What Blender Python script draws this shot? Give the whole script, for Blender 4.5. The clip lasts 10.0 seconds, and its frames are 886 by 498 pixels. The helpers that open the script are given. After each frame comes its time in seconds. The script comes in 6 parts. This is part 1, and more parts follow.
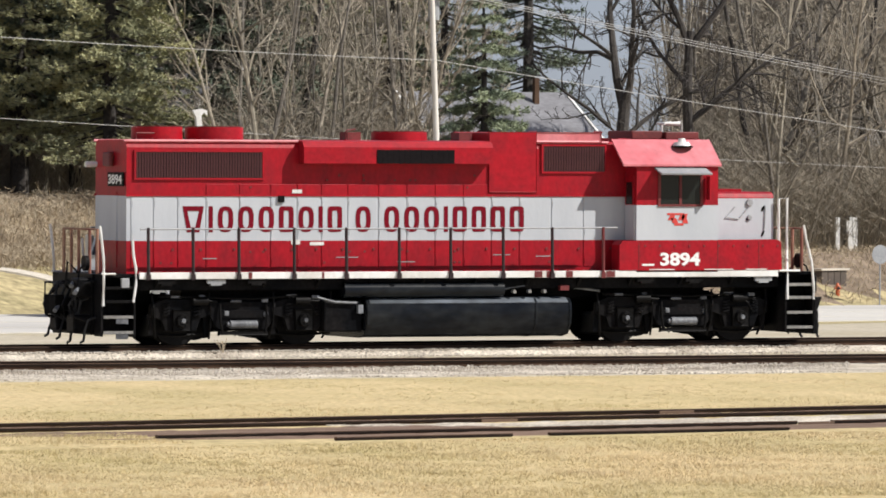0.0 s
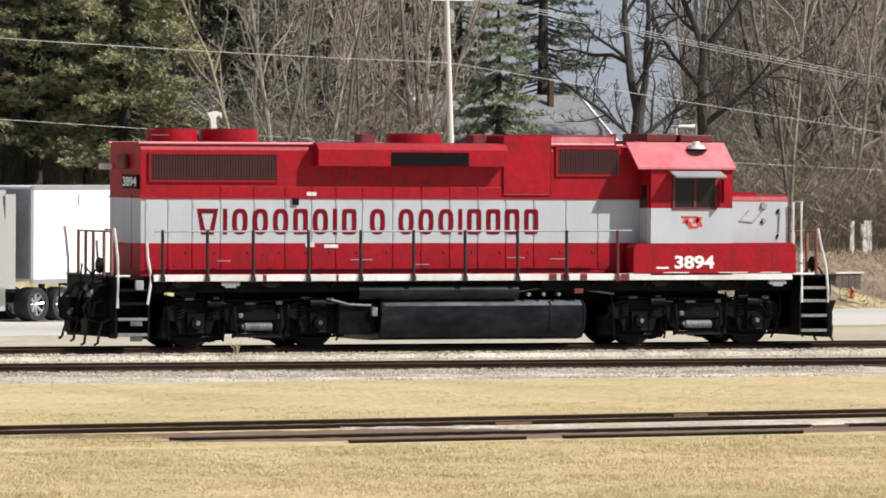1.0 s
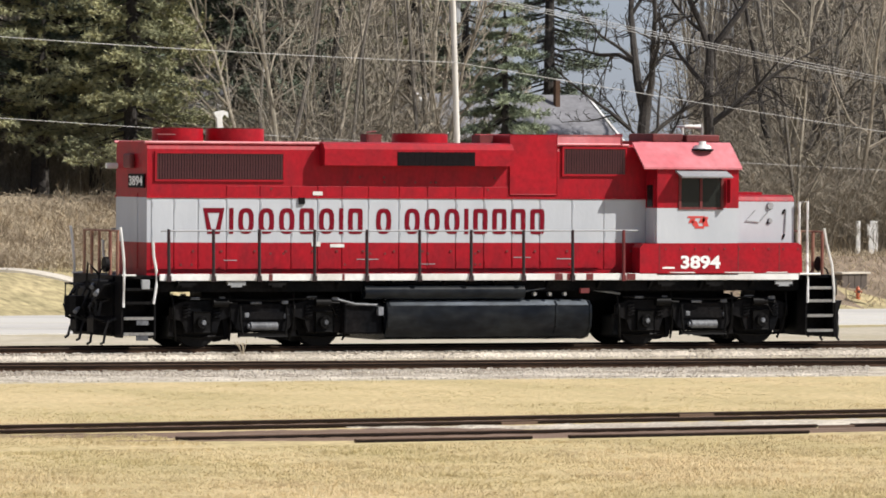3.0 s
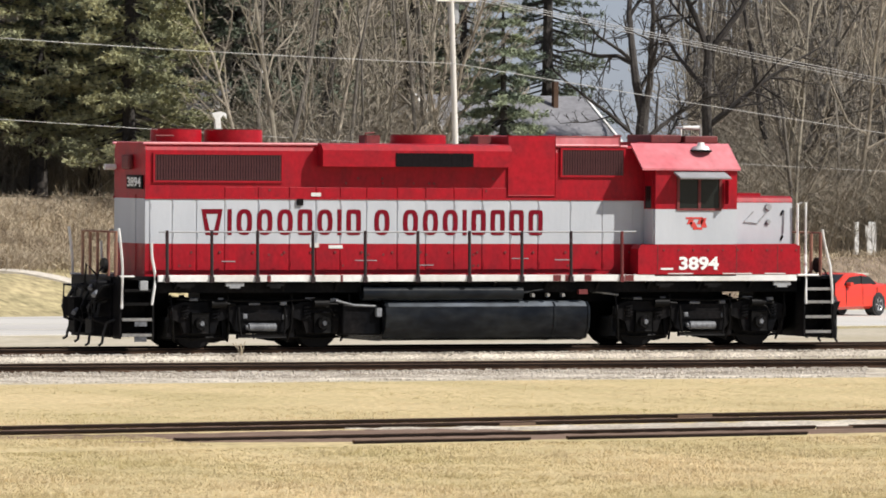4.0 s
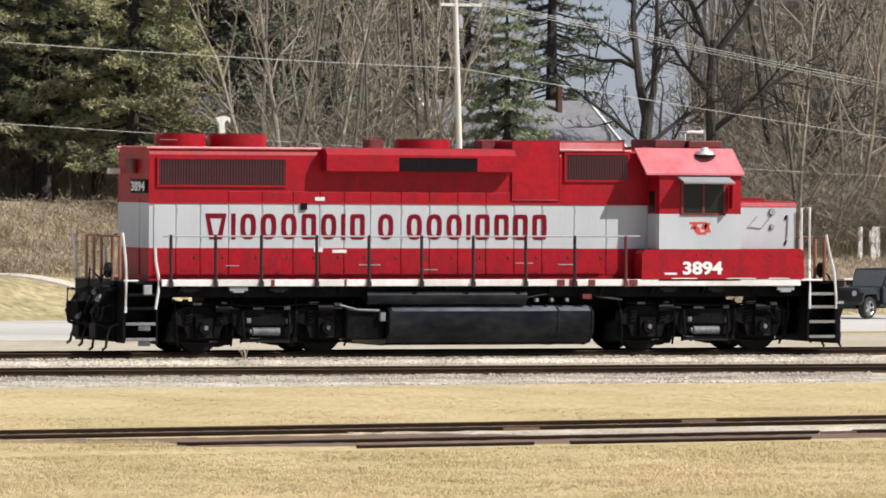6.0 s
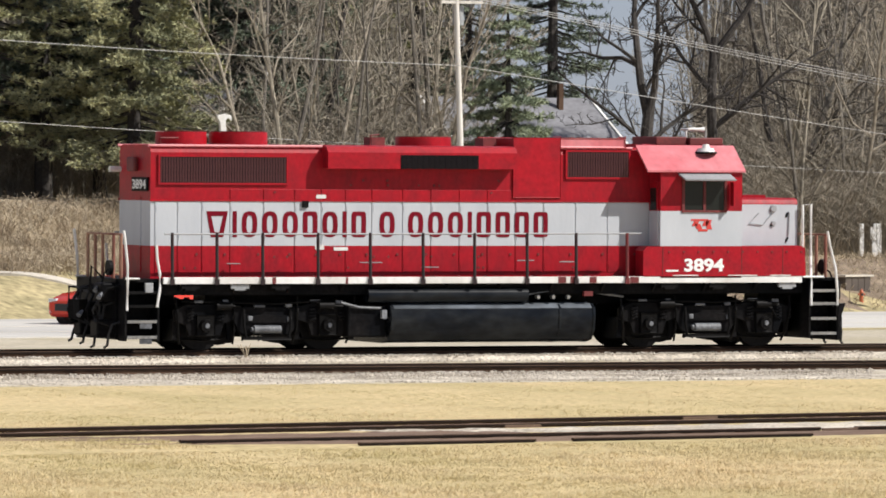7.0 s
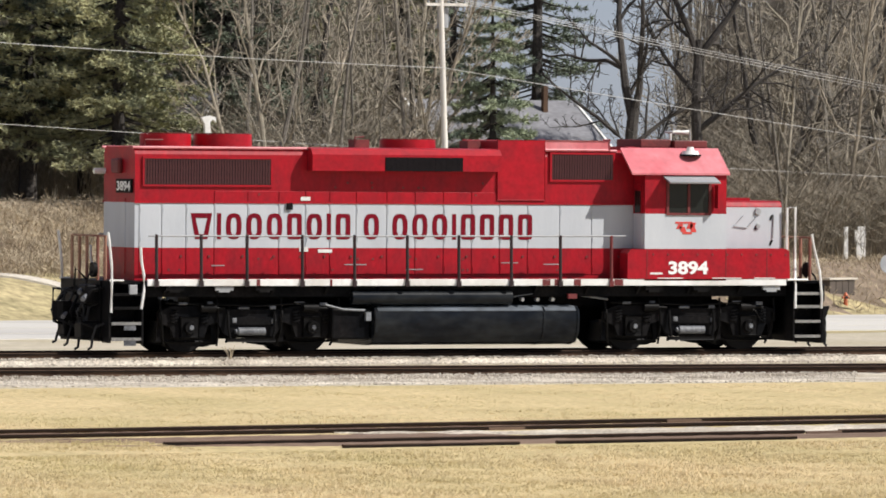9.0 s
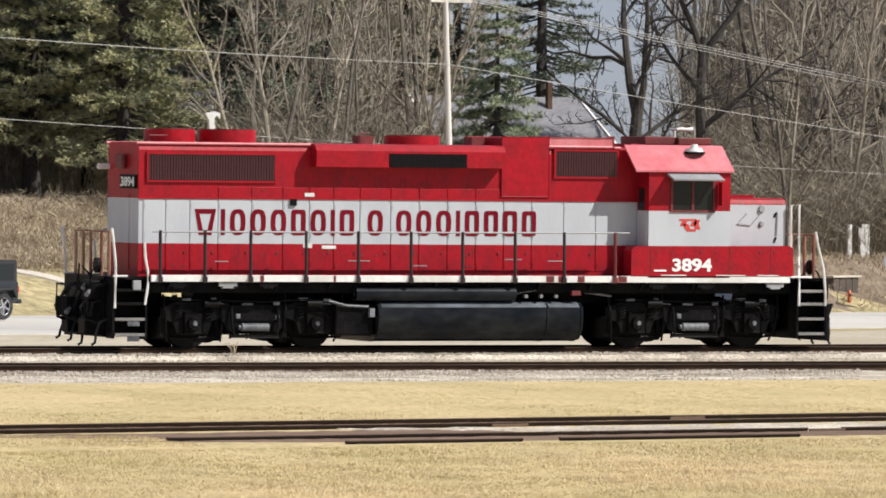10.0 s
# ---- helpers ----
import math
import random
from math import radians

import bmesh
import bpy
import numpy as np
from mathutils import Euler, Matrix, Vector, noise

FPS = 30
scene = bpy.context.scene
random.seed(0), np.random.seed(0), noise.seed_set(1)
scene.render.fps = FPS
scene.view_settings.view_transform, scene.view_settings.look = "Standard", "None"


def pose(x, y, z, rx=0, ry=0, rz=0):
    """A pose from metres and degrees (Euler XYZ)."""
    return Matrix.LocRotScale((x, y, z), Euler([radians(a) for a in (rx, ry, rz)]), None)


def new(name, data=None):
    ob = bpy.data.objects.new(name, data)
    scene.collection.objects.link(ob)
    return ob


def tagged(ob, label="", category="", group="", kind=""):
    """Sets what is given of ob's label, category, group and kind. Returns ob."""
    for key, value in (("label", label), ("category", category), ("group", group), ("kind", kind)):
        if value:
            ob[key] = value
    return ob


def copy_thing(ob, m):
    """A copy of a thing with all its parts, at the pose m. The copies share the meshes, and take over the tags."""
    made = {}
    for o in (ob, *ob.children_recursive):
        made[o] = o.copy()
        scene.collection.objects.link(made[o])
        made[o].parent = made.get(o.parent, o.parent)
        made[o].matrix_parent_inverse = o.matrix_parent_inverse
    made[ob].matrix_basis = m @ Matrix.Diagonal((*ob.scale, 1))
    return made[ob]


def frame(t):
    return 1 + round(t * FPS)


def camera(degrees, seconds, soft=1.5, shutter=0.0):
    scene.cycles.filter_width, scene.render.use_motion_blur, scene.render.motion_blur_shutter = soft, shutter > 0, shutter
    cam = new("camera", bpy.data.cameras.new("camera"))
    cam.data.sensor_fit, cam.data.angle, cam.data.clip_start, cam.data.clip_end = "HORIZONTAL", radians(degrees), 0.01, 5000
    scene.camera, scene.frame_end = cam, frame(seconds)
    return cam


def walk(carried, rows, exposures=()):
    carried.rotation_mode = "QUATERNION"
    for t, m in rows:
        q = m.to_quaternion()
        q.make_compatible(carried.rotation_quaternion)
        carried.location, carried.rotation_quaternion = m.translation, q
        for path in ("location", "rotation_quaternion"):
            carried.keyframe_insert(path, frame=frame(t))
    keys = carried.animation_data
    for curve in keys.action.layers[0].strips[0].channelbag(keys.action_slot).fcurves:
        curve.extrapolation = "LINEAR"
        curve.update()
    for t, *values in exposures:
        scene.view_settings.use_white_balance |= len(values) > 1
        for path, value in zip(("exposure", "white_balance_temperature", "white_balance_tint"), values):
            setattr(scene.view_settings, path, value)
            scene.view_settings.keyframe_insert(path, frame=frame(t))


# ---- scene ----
# ------------------------------------------------------------------ camera
cam = camera(7.868, 10.0, 1.75)
EYE = (-54.77, -125.96, 4.2)
SHAKE = [(0, -23.4400, -0.9266, -0.243), (0.5, -23.3656, -0.9119, -0.270), (1, -23.3113, -0.9036, -0.328),
         (1.5, -23.2547, -0.9098, -0.283), (2, -23.2397, -0.9284, -0.313), (2.5, -23.2328, -0.9142, -0.379),
         (4, -23.2711, -0.8971, -0.400), (4.5, -23.2428, -0.8980, -0.402), (5, -23.2341, -0.8889, -0.452),
         (5.5, -23.2346, -0.8497, -0.476), (7, -23.2260, -0.8796, -0.358), (7.5, -23.2119, -0.8791, -0.346),
         (8, -23.2359, -0.8669, -0.309), (8.5, -23.3277, -0.8654, -0.380), (9, -23.3642, -0.8579, -0.458),
         (9.5, -23.3286, -0.8657, -0.599), (10, -23.3277, -0.8893, -0.627)]
walk(cam, [(t, pose(*EYE, 90 + pitch, roll, yaw)) for t, yaw, pitch, roll in SHAKE])
scene.view_settings.exposure = 0.52

# ------------------------------------------------------------------ light
TO_SUN = Vector((1.25, -1.0, 1.5)).normalized()
world = bpy.data.worlds.new("sky")
scene.world = world
world.use_nodes = True
wn = world.node_tree.nodes
sky = wn.new("ShaderNodeTexSky")
sky.sky_type, sky.sun_disc = "NISHITA", False
sky.sun_elevation = math.asin(TO_SUN.z)
sky.sun_rotation = math.atan2(TO_SUN.x, TO_SUN.y)
sky.dust_density, sky.air_density, sky.ozone_density, sky.altitude = 0.7, 0.6, 3.5, 500
# thin high cloud whitens the blue
veil = wn.new("ShaderNodeMix")
veil.data_type = "RGBA"
veil.inputs["Factor"].default_value, veil.inputs["B"].default_value = 0.6, (4.6, 4.7, 5.5, 1)
world.node_tree.links.new(sky.outputs[0], veil.inputs["A"])
world.node_tree.links.new(veil.outputs["Result"], wn["Background"].inputs[0])
wn["Background"].inputs[1].default_value = 0.064
sun_data = bpy.data.lights.new("sun", "SUN")
sun_data.energy, sun_data.angle, sun_data.color = 3.95, radians(0.53), (1.0, 0.957, 0.90)
sun = new("sun", sun_data)
sun.matrix_world = Matrix.Translation((60, -60, 60)) @ TO_SUN.to_track_quat("Z", "Y").to_matrix().to_4x4()


# ------------------------------------------------------------------ materials
def surface(name, color, rough=0.6, metal=0.0, var=0.25, fine=20.0, coarse=1.2, bump=0.0, spec=0.5, stretch=(1, 1, 1), other=None):
    """Principled surface with grain and stains at two scales; other: a second colour for the stains."""
    m = bpy.data.materials.new(name)
    m.use_nodes = True
    n, l = m.node_tree.nodes, m.node_tree.links
    b = n["Principled BSDF"]
    co = n.new("ShaderNodeTexCoord")
    mp = n.new("ShaderNodeMapping")
    mp.inputs["Scale"].default_value = stretch
    l.new(co.outputs["Object"], mp.inputs[0])
    t1, t2 = n.new("ShaderNodeTexNoise"), n.new("ShaderNodeTexNoise")
    t1.inputs["Scale"].default_value, t1.inputs["Detail"].default_value = fine, 4
    t2.inputs["Scale"].default_value, t2.inputs["Detail"].default_value = coarse, 5
    l.new(mp.outputs[0], t1.inputs[0]), l.new(mp.outputs[0], t2.inputs[0])
    mix = n.new("ShaderNodeMix")
    mix.data_type = "RGBA"
    dark = other or tuple(c * (1 - var) for c in color)
    mix.inputs["A"].default_value, mix.inputs["B"].default_value = (*color, 1), (*dark, 1)
    ramp = n.new("ShaderNodeMapRange")
    ramp.inputs["From Min"].default_value, ramp.inputs["From Max"].default_value = 0.38, 0.66
    l.new(t2.outputs["Fac"], ramp.inputs["Value"]), l.new(ramp.outputs[0], mix.inputs["Factor"])
    mul = n.new("ShaderNodeMix")
    mul.data_type, mul.blend_type = "RGBA", "MULTIPLY"
    mul.inputs["Factor"].default_value = 1.0
    g = n.new("ShaderNodeMapRange")
    g.inputs["To Min"].default_value, g.inputs["To Max"].default_value = 1 - var, 1 + var
    g.inputs["From Min"].default_value, g.inputs["From Max"].default_value = 0.25, 0.75
    l.new(t1.outputs["Fac"], g.inputs["Value"])
    l.new(mix.outputs["Result"], mul.inputs["A"]), l.new(g.outputs[0], mul.inputs["B"])
    l.new(mul.outputs["Result"], b.inputs["Base Color"])
    b.inputs["Roughness"].default_value, b.inputs["Metallic"].default_value = rough, metal
    b.inputs["Specular IOR Level"].default_value = spec
    if bump:
        bp = n.new("ShaderNodeBump")
        bp.inputs["Strength"].default_value, bp.inputs["Distance"].default_value = bump, 0.03
        l.new(t1.outputs["Fac"], bp.inputs["Height"]), l.new(bp.outputs[0], b.inputs["Normal"])
    return m


def livery(name, low, high):
    """Red paint with a white band between two heights above the rail, sun-faded and streaked."""
    m = surface(name, (0.355, 0.0075, 0.0165), 0.42, var=0.17, fine=13, coarse=3.2, spec=0.2, stretch=(1, 1, 0.6), bump=0.1, other=(0.255, 0.010, 0.018))
    n, l = m.node_tree.nodes, m.node_tree.links
    b = n["Principled BSDF"]
    red = b.inputs["Base Color"].links[0].from_socket
    co = n.new("ShaderNodeTexCoord")
    sp = n.new("ShaderNodeSeparateXYZ")
    l.new(co.outputs["Object"], sp.inputs[0])
    a, c, both = (n.new("ShaderNodeMath") for _ in range(3))
    a.operation, c.operation, both.operation = "GREATER_THAN", "LESS_THAN", "MULTIPLY"
    a.inputs[1].default_value, c.inputs[1].default_value = low, high
    l.new(sp.outputs[2], a.inputs[0]), l.new(sp.outputs[2], c.inputs[0])
    l.new(a.outputs[0], both.inputs[0]), l.new(c.outputs[0], both.inputs[1])
    ns = n.new("ShaderNodeTexNoise")
    ns.inputs["Scale"].default_value, ns.inputs["Detail"].default_value = 2.4, 6
    mp = n.new("ShaderNodeMapping")
    mp.inputs["Scale"].default_value = (1, 1, 0.3)
    l.new(co.outputs["Object"], mp.inputs[0]), l.new(mp.outputs[0], ns.inputs[0])
    wr = n.new("ShaderNodeMix")
    wr.data_type = "RGBA"
    wr.inputs["A"].default_value, wr.inputs["B"].default_value = (0.40, 0.425, 0.46, 1), (0.55, 0.57, 0.595, 1)
    l.new(ns.outputs["Fac"], wr.inputs["Factor"])
    out = n.new("ShaderNodeMix")
    out.data_type = "RGBA"
    l.new(both.outputs[0], out.inputs["Factor"]), l.new(red, out.inputs["A"]), l.new(wr.outputs["Result"], out.inputs["B"])
    l.new(out.outputs["Result"], b.inputs["Base Color"])
    return m


HOOD_PAINT = livery("hood_paint", 2.18, 3.115)
CAB_PAINT = livery("cab_paint", 2.18, 2.93)
NOSE_PAINT = livery("nose_paint", 2.18, 3.07)
RED = surface("red_paint", (0.355, 0.0075, 0.0165), 0.42, var=0.18, fine=12, coarse=2.6, spec=0.2, other=(0.27, 0.010, 0.018))
# paler, pinker red for the upper faces of the roof
PALE_RED = surface("pale_pinkish_red_paint", (0.60, 0.20, 0.22), 0.4, var=0.15, fine=6, other=(0.55, 0.13, 0.15))
# red taken nearly to black, with the shade on the handrail posts painted in
POST_SHADE_RED = surface("shade_darkened_red_paint", (0.020, 0.007, 0.008), 0.6, var=0.3)
RED_OLD = surface("old_dark_red_paint", (0.16, 0.02, 0.02), 0.6, var=0.3)
WHITE = surface("white_paint", (0.78, 0.78, 0.76), 0.45, var=0.1, fine=8, other=(0.62, 0.6, 0.56))
LETTER = surface("letter_red_paint", (0.18, 0.006, 0.016), 0.7, var=0.15, spec=0.08)
NUMBER = surface("number_white_paint", (0.82, 0.82, 0.8), 0.5, var=0.05)
GREY = surface("grey_paint", (0.33, 0.34, 0.35), 0.5, var=0.2)
BLACK = surface("black_frame_paint", (0.004, 0.0044, 0.0055), 0.45, var=0.5, fine=14, spec=0.05, other=(0.012, 0.011, 0.011))
# pale blue-grey: dust with the tank's top highlight put into the colour
TANK_HIGHLIGHT = surface("dusty_tank_highlight", (0.13, 0.15, 0.175), 0.5, var=0.4, fine=7, stretch=(0.5, 1, 1), other=(0.06, 0.07, 0.08))
TANK = surface("black_tank_paint", (0.007, 0.009, 0.0125), 0.24, var=0.4, fine=7, coarse=2.5, stretch=(0.5, 1, 1), spec=0.14, bump=0.1, other=(0.018, 0.02, 0.022))
GRIME = surface("greasy_steel", (0.009, 0.0085, 0.0085), 0.5, 0.0, var=0.5, fine=16, spec=0.1)
# dusty steel, made pale so that small parts carry painted highlights
DUSTY_GLINT = surface("dusty_highlight_steel", (0.19, 0.20, 0.215), 0.55, var=0.5, fine=18, other=(0.05, 0.053, 0.06))
RUSTY = surface("rust_streaked_post_paint", (0.40, 0.235, 0.155), 0.75, var=0.4, fine=18, stretch=(1, 1, 0.3), other=(0.20, 0.07, 0.05))
STEEL = surface("worn_bright_steel", (0.45, 0.44, 0.42), 0.35, 0.8, var=0.25)
GRILLE = surface("dark_grille_metal", (0.15, 0.055, 0.058), 0.5, 0.2, var=0.3)
GRILLE_BACK = surface("grille_shadow_box", (0.009, 0.007, 0.008), 0.8, var=0.3, spec=0.08)
RUBBER = surface("tyre_rubber", (0.022, 0.022, 0.023), 0.75, var=0.3)
RAIL_RUST = surface("rusty_rail_steel", (0.10, 0.062, 0.042), 0.8, 0.0, var=0.35, fine=25, stretch=(0.2, 1, 1), bump=0.2, spec=0.1)
# near-black colour paints in the shade along and under the rail head
RAIL_SHADE = surface("shade_dark_rail_side", (0.018, 0.012, 0.009), 0.7, var=0.3, stretch=(0.2, 1, 1), spec=0.1)
RAIL_HEAD = surface("dull_rail_head", (0.085, 0.06, 0.046), 0.7, 0.0, var=0.3, stretch=(0.2, 1, 1), spec=0.1)
PLANK = surface("brown_trodden_dirt", (0.225, 0.155, 0.115), 0.9, var=0.35, fine=12, stretch=(0.06, 3, 1), spec=0.1)
TIE = surface("weathered_tie_wood", (0.14, 0.115, 0.1), 0.9, var=0.4, fine=30, bump=0.3, spec=0.1)
BALLAST = surface("pale_crushed_stone", (0.62, 0.56, 0.465), 0.9, var=0.5, fine=16, coarse=0.8, bump=0.8, other=(0.36, 0.315, 0.255), spec=0.1)
DIRT = surface("pale_packed_gravel", (0.50, 0.45, 0.36), 0.95, var=0.25, fine=4, coarse=0.15, bump=0.3, other=(0.42, 0.37, 0.27), spec=0.1)
LAWN = surface("dormant_lawn", (0.57, 0.455, 0.255), 0.95, var=0.28, fine=9, coarse=0.35, bump=0.3, spec=0.1, stretch=(1, 0.45, 1), other=(0.47, 0.385, 0.205))
BANK = surface("rough_dry_grass", (0.42, 0.35, 0.20), 0.95, var=0.45, fine=3, coarse=0.4, bump=0.9, spec=0.1, other=(0.28, 0.245, 0.135))
LITTER = surface("leaf_litter", (0.25, 0.195, 0.145), 0.95, var=0.4, fine=3, coarse=0.3, bump=0.5, spec=0.1, other=(0.16, 0.125, 0.09))
ASPHALT = surface("weathered_light_asphalt", (0.56, 0.54, 0.50), 0.85, var=0.1, fine=6, coarse=0.2, stretch=(0.15, 1, 1), other=(0.42, 0.405, 0.385), spec=0.1)
CONCRETE = surface("pale_concrete", (0.56, 0.51, 0.43), 0.85, var=0.15, fine=5)
BARK = surface("grey_brown_bark", (0.17, 0.152, 0.128), 0.9, var=0.4, fine=12, bump=0.4)
BARK_DARK = surface("dark_oak_bark", (0.062, 0.054, 0.048), 0.9, var=0.4, fine=10, bump=0.4)
BRUSH_FLOOR = surface("matted_dry_weeds", (0.40, 0.33, 0.23), 0.95, var=0.4, fine=3, coarse=0.5, bump=0.6, spec=0.1, other=(0.22, 0.175, 0.12))
BARK_PALE = surface("pale_twig_bark", (0.36, 0.312, 0.243), 0.9, var=0.35, fine=6)
BARK_RED = surface("reddish_twig_bark", (0.31, 0.274, 0.213), 0.9, var=0.35, fine=6)
STRAW = surface("dry_brush_stems", (0.56, 0.475, 0.345), 0.95, var=0.45, fine=2, coarse=0.6, spec=0.1, other=(0.30, 0.24, 0.17))
PINE = surface("pine_needles", (0.215, 0.245, 0.175), 0.7, var=0.4, fine=4, coarse=0.5, spec=0.2, other=(0.12, 0.15, 0.115))
PINE_YELLOW = surface("yellowish_cedar_needles", (0.42, 0.405, 0.225), 0.7, var=0.35, fine=4, coarse=0.6, spec=0.2, other=(0.25, 0.26, 0.155))
SPRUCE = surface("blue_green_spruce_needles", (0.34, 0.375, 0.24), 0.7, var=0.4, fine=5, coarse=0.8, spec=0.2, other=(0.16, 0.20, 0.14))
POLE_WOOD = surface("silvery_pole_wood", (0.66, 0.62, 0.56), 0.85, var=0.2, fine=10, stretch=(1, 1, 0.1))
WIRE = surface("aluminium_wire", (0.42, 0.41, 0.39), 0.6, 0.1, var=0.1)
ROOF_GREY = surface("grey_shingles", (0.20, 0.20, 0.215), 0.85, var=0.2, fine=4, stretch=(1, 1, 3))
SIDING = surface("pale_siding", (0.62, 0.60, 0.56), 0.7, var=0.1)
DARK_WOOD = surface("dark_weathered_boards", (0.10, 0.08, 0.066), 0.9, var=0.3)
ORANGE = surface("orange_paint", (0.55, 0.13, 0.05), 0.5, var=0.15)
CAR_RED = surface("glossy_orange_red_car_paint", (0.64, 0.045, 0.026), 0.22, var=0.04)
CAR_GREY = surface("dark_slate_car_paint", (0.035, 0.042, 0.055), 0.22, 0.3, var=0.06)
CAR_BLACK = surface("dusty_black_car_paint", (0.025, 0.031, 0.038), 0.3, 0.1, var=0.15)
CAR_WHITE = surface("dusty_champagne_truck_paint", (0.46, 0.46, 0.44), 0.28, 0.35, var=0.06)
TRAILER_WHITE = surface("bright_white_trailer_skin", (0.86, 0.86, 0.86), 0.4, var=0.03, fine=2)
PLASTIC = surface("dull_black_plastic", (0.02, 0.02, 0.021), 0.6, var=0.2)
ALLOY = surface("alloy_rim", (0.55, 0.55, 0.56), 0.3, 0.7, var=0.1)
LAMP_RED = surface("red_lamp_lens", (0.55, 0.02, 0.02), 0.15, var=0.05)
LAMP_CLEAR = surface("clear_lamp_lens", (0.7, 0.7, 0.68), 0.12, var=0.05)


def glass(name, tint, rough=0.05):
    m = surface(name, tint, rough, var=0.1, spec=0.25)
    return m


CAR_GLASS = glass("dark_tinted_window_glass", (0.02, 0.024, 0.028), 0.2)
CAB_GLASS = glass("dusty_cab_window_glass", (0.014, 0.016, 0.014), 0.25)
CAB_GLASS.node_tree.nodes["Principled BSDF"].inputs["Specular IOR Level"].default_value = 0.3


# ------------------------------------------------------------------ mesh helpers
def box(bm, x0, x1, y0, y1, z0, z1, bevel=0.0):
    g = bmesh.ops.create_cube(bm, size=1)["verts"]
    for v in g:
        v.co = Vector(((x0 + x1) / 2 + v.co.x * (x1 - x0), (y0 + y1) / 2 + v.co.y * (y1 - y0), (z0 + z1) / 2 + v.co.z * (z1 - z0)))
    if bevel:
        edges = list({e for v in g for e in v.link_edges})
        bmesh.ops.bevel(bm, geom=edges, offset=bevel, segments=2, affect="EDGES", profile=0.5)


def rod(bm, p0, p1, r0, r1=None, seg=12):
    p0, p1 = Vector(p0), Vector(p1)
    d = p1 - p0
    m = Matrix.Translation((p0 + p1) / 2) @ d.to_track_quat("Z", "Y").to_matrix().to_4x4()
    bmesh.ops.create_cone(bm, cap_ends=True, segments=seg, radius1=r0, radius2=r0 if r1 is None else r1, depth=d.length, matrix=m)


def pipe(bm, pts, r, seg=8):
    """A bent round bar through the points."""
    pts = [Vector(p) for p in pts]
    rings = []
    for i, p in enumerate(pts):
        d = (pts[min(i + 1, len(pts) - 1)] - pts[max(i - 1, 0)]).normalized()
        q = d.to_track_quat("Z", "Y")
        rings.append([bm.verts.new(p + q @ Vector((r * math.cos(a), r * math.sin(a), 0))) for a in (2 * math.pi * k / seg for k in range(seg))])
    for a, b in zip(rings, rings[1:]):
        for k in range(seg):
            bm.faces.new((a[k], a[(k + 1) % seg], b[(k + 1) % seg], b[k]))
    bm.faces.new(rings[0][::-1]), bm.faces.new(rings[-1])


def prism(bm, outline, axis, a, b):
    """Extrudes an outline of pairs along an axis from a to b."""
    def at(p, c):
        return {"x": (c, *p), "y": (p[0], c, p[1]), "z": (*p, c)}[axis]
    f0 = [bm.verts.new(at(p, a)) for p in outline]
    f1 = [bm.verts.new(at(p, b)) for p in outline]
    bm.faces.new(f0), bm.faces.new(f1[::-1])
    for i in range(len(outline)):
        j = (i + 1) % len(outline)
        bm.faces.new((f0[i], f1[i], f1[j], f0[j]))


def part(name, bm, material, parent=None, label="", smooth=False):
    bmesh.ops.recalc_face_normals(bm, faces=bm.faces[:])
    me = bpy.data.meshes.new(name)
    bm.to_mesh(me)
    bm.free()
    me.materials.append(material)
    if smooth:
        for p in me.polygons:
            p.use_smooth = True
        me.set_sharp_from_angle(angle=radians(35))
    ob = new(name, me)
    ob.parent = parent
    if label:
        ob["label"] = label
    return ob


def raw(name, verts, faces, material, parent=None):
    me = bpy.data.meshes.new(name)
    me.from_pydata(verts, [], faces)
    me.materials.append(material)
    ob = new(name, me)
    ob.parent = parent
    return ob


def boxed(name, dims, material, parent, label="", bevel=0.0):
    bm = bmesh.new()
    box(bm, *dims, bevel)
    return part(name, bm, material, parent, label)


def lettering(name, words, material, parent, width, height, place, facing, weight=0.0, label=""):
    """Words as a thin mesh of the given width and height; the lower left corner stands at place."""
    cu = bpy.data.curves.new(name, "FONT")
    cu.body, cu.extrude, cu.offset = words, 0.003, weight
    tmp = bpy.data.objects.new(name, cu)
    me = bpy.data.meshes.new_from_object(tmp)
    bpy.data.objects.remove(tmp)
    co = np.array([v.co for v in me.vertices])
    lo, hi = co.min(0), co.max(0)
    sx, sy = width / (hi[0] - lo[0]), height / (hi[1] - lo[1])
    for v in me.vertices:
        v.co = ((v.co.x - lo[0]) * sx, (v.co.y - lo[1]) * sy, v.co.z)
    me.transform(Matrix.Translation(place) @ facing)
    me.materials.clear()
    me.materials.append(material)
    ob = new(name, me)
    ob.parent = parent
    if label:
        ob["label"] = label
    return ob


BALLAST_X = -15.6
SIDE = pose(0, 0, 0, 90, 0, 0).to_3x3().to_4x4()
REAR = pose(0, 0, 0, 90, 0, -90).to_3x3().to_4x4()

# ------------------------------------------------------------------ ground
ROAD_AT, ROAD_TURN = Vector((11.24, 59.04)), radians(30)
UX, UY = math.cos(ROAD_TURN), math.sin(ROAD_TURN)


def road_uv(x, y):
    dx, dy = x - ROAD_AT.x, y - ROAD_AT.y
    return dx * UX + dy * UY, -dx * UY + dy * UX


def on_road(s, v):
    return ROAD_AT.x + s * UX - v * UY, ROAD_AT.y + s * UY + v * UX


def road_z(s):
    return -1.15 - 0.0116 * max(-20.0, min(s, 60.0))


def ramp(a, b, t):
    t = max(0.0, min(1.0, t))
    return a + (b - a) * t * t * (3 - 2 * t)


def near_line(x):
    """Centre line of the near track."""
    return -33.6 + 0.135 * (x + 7.8)


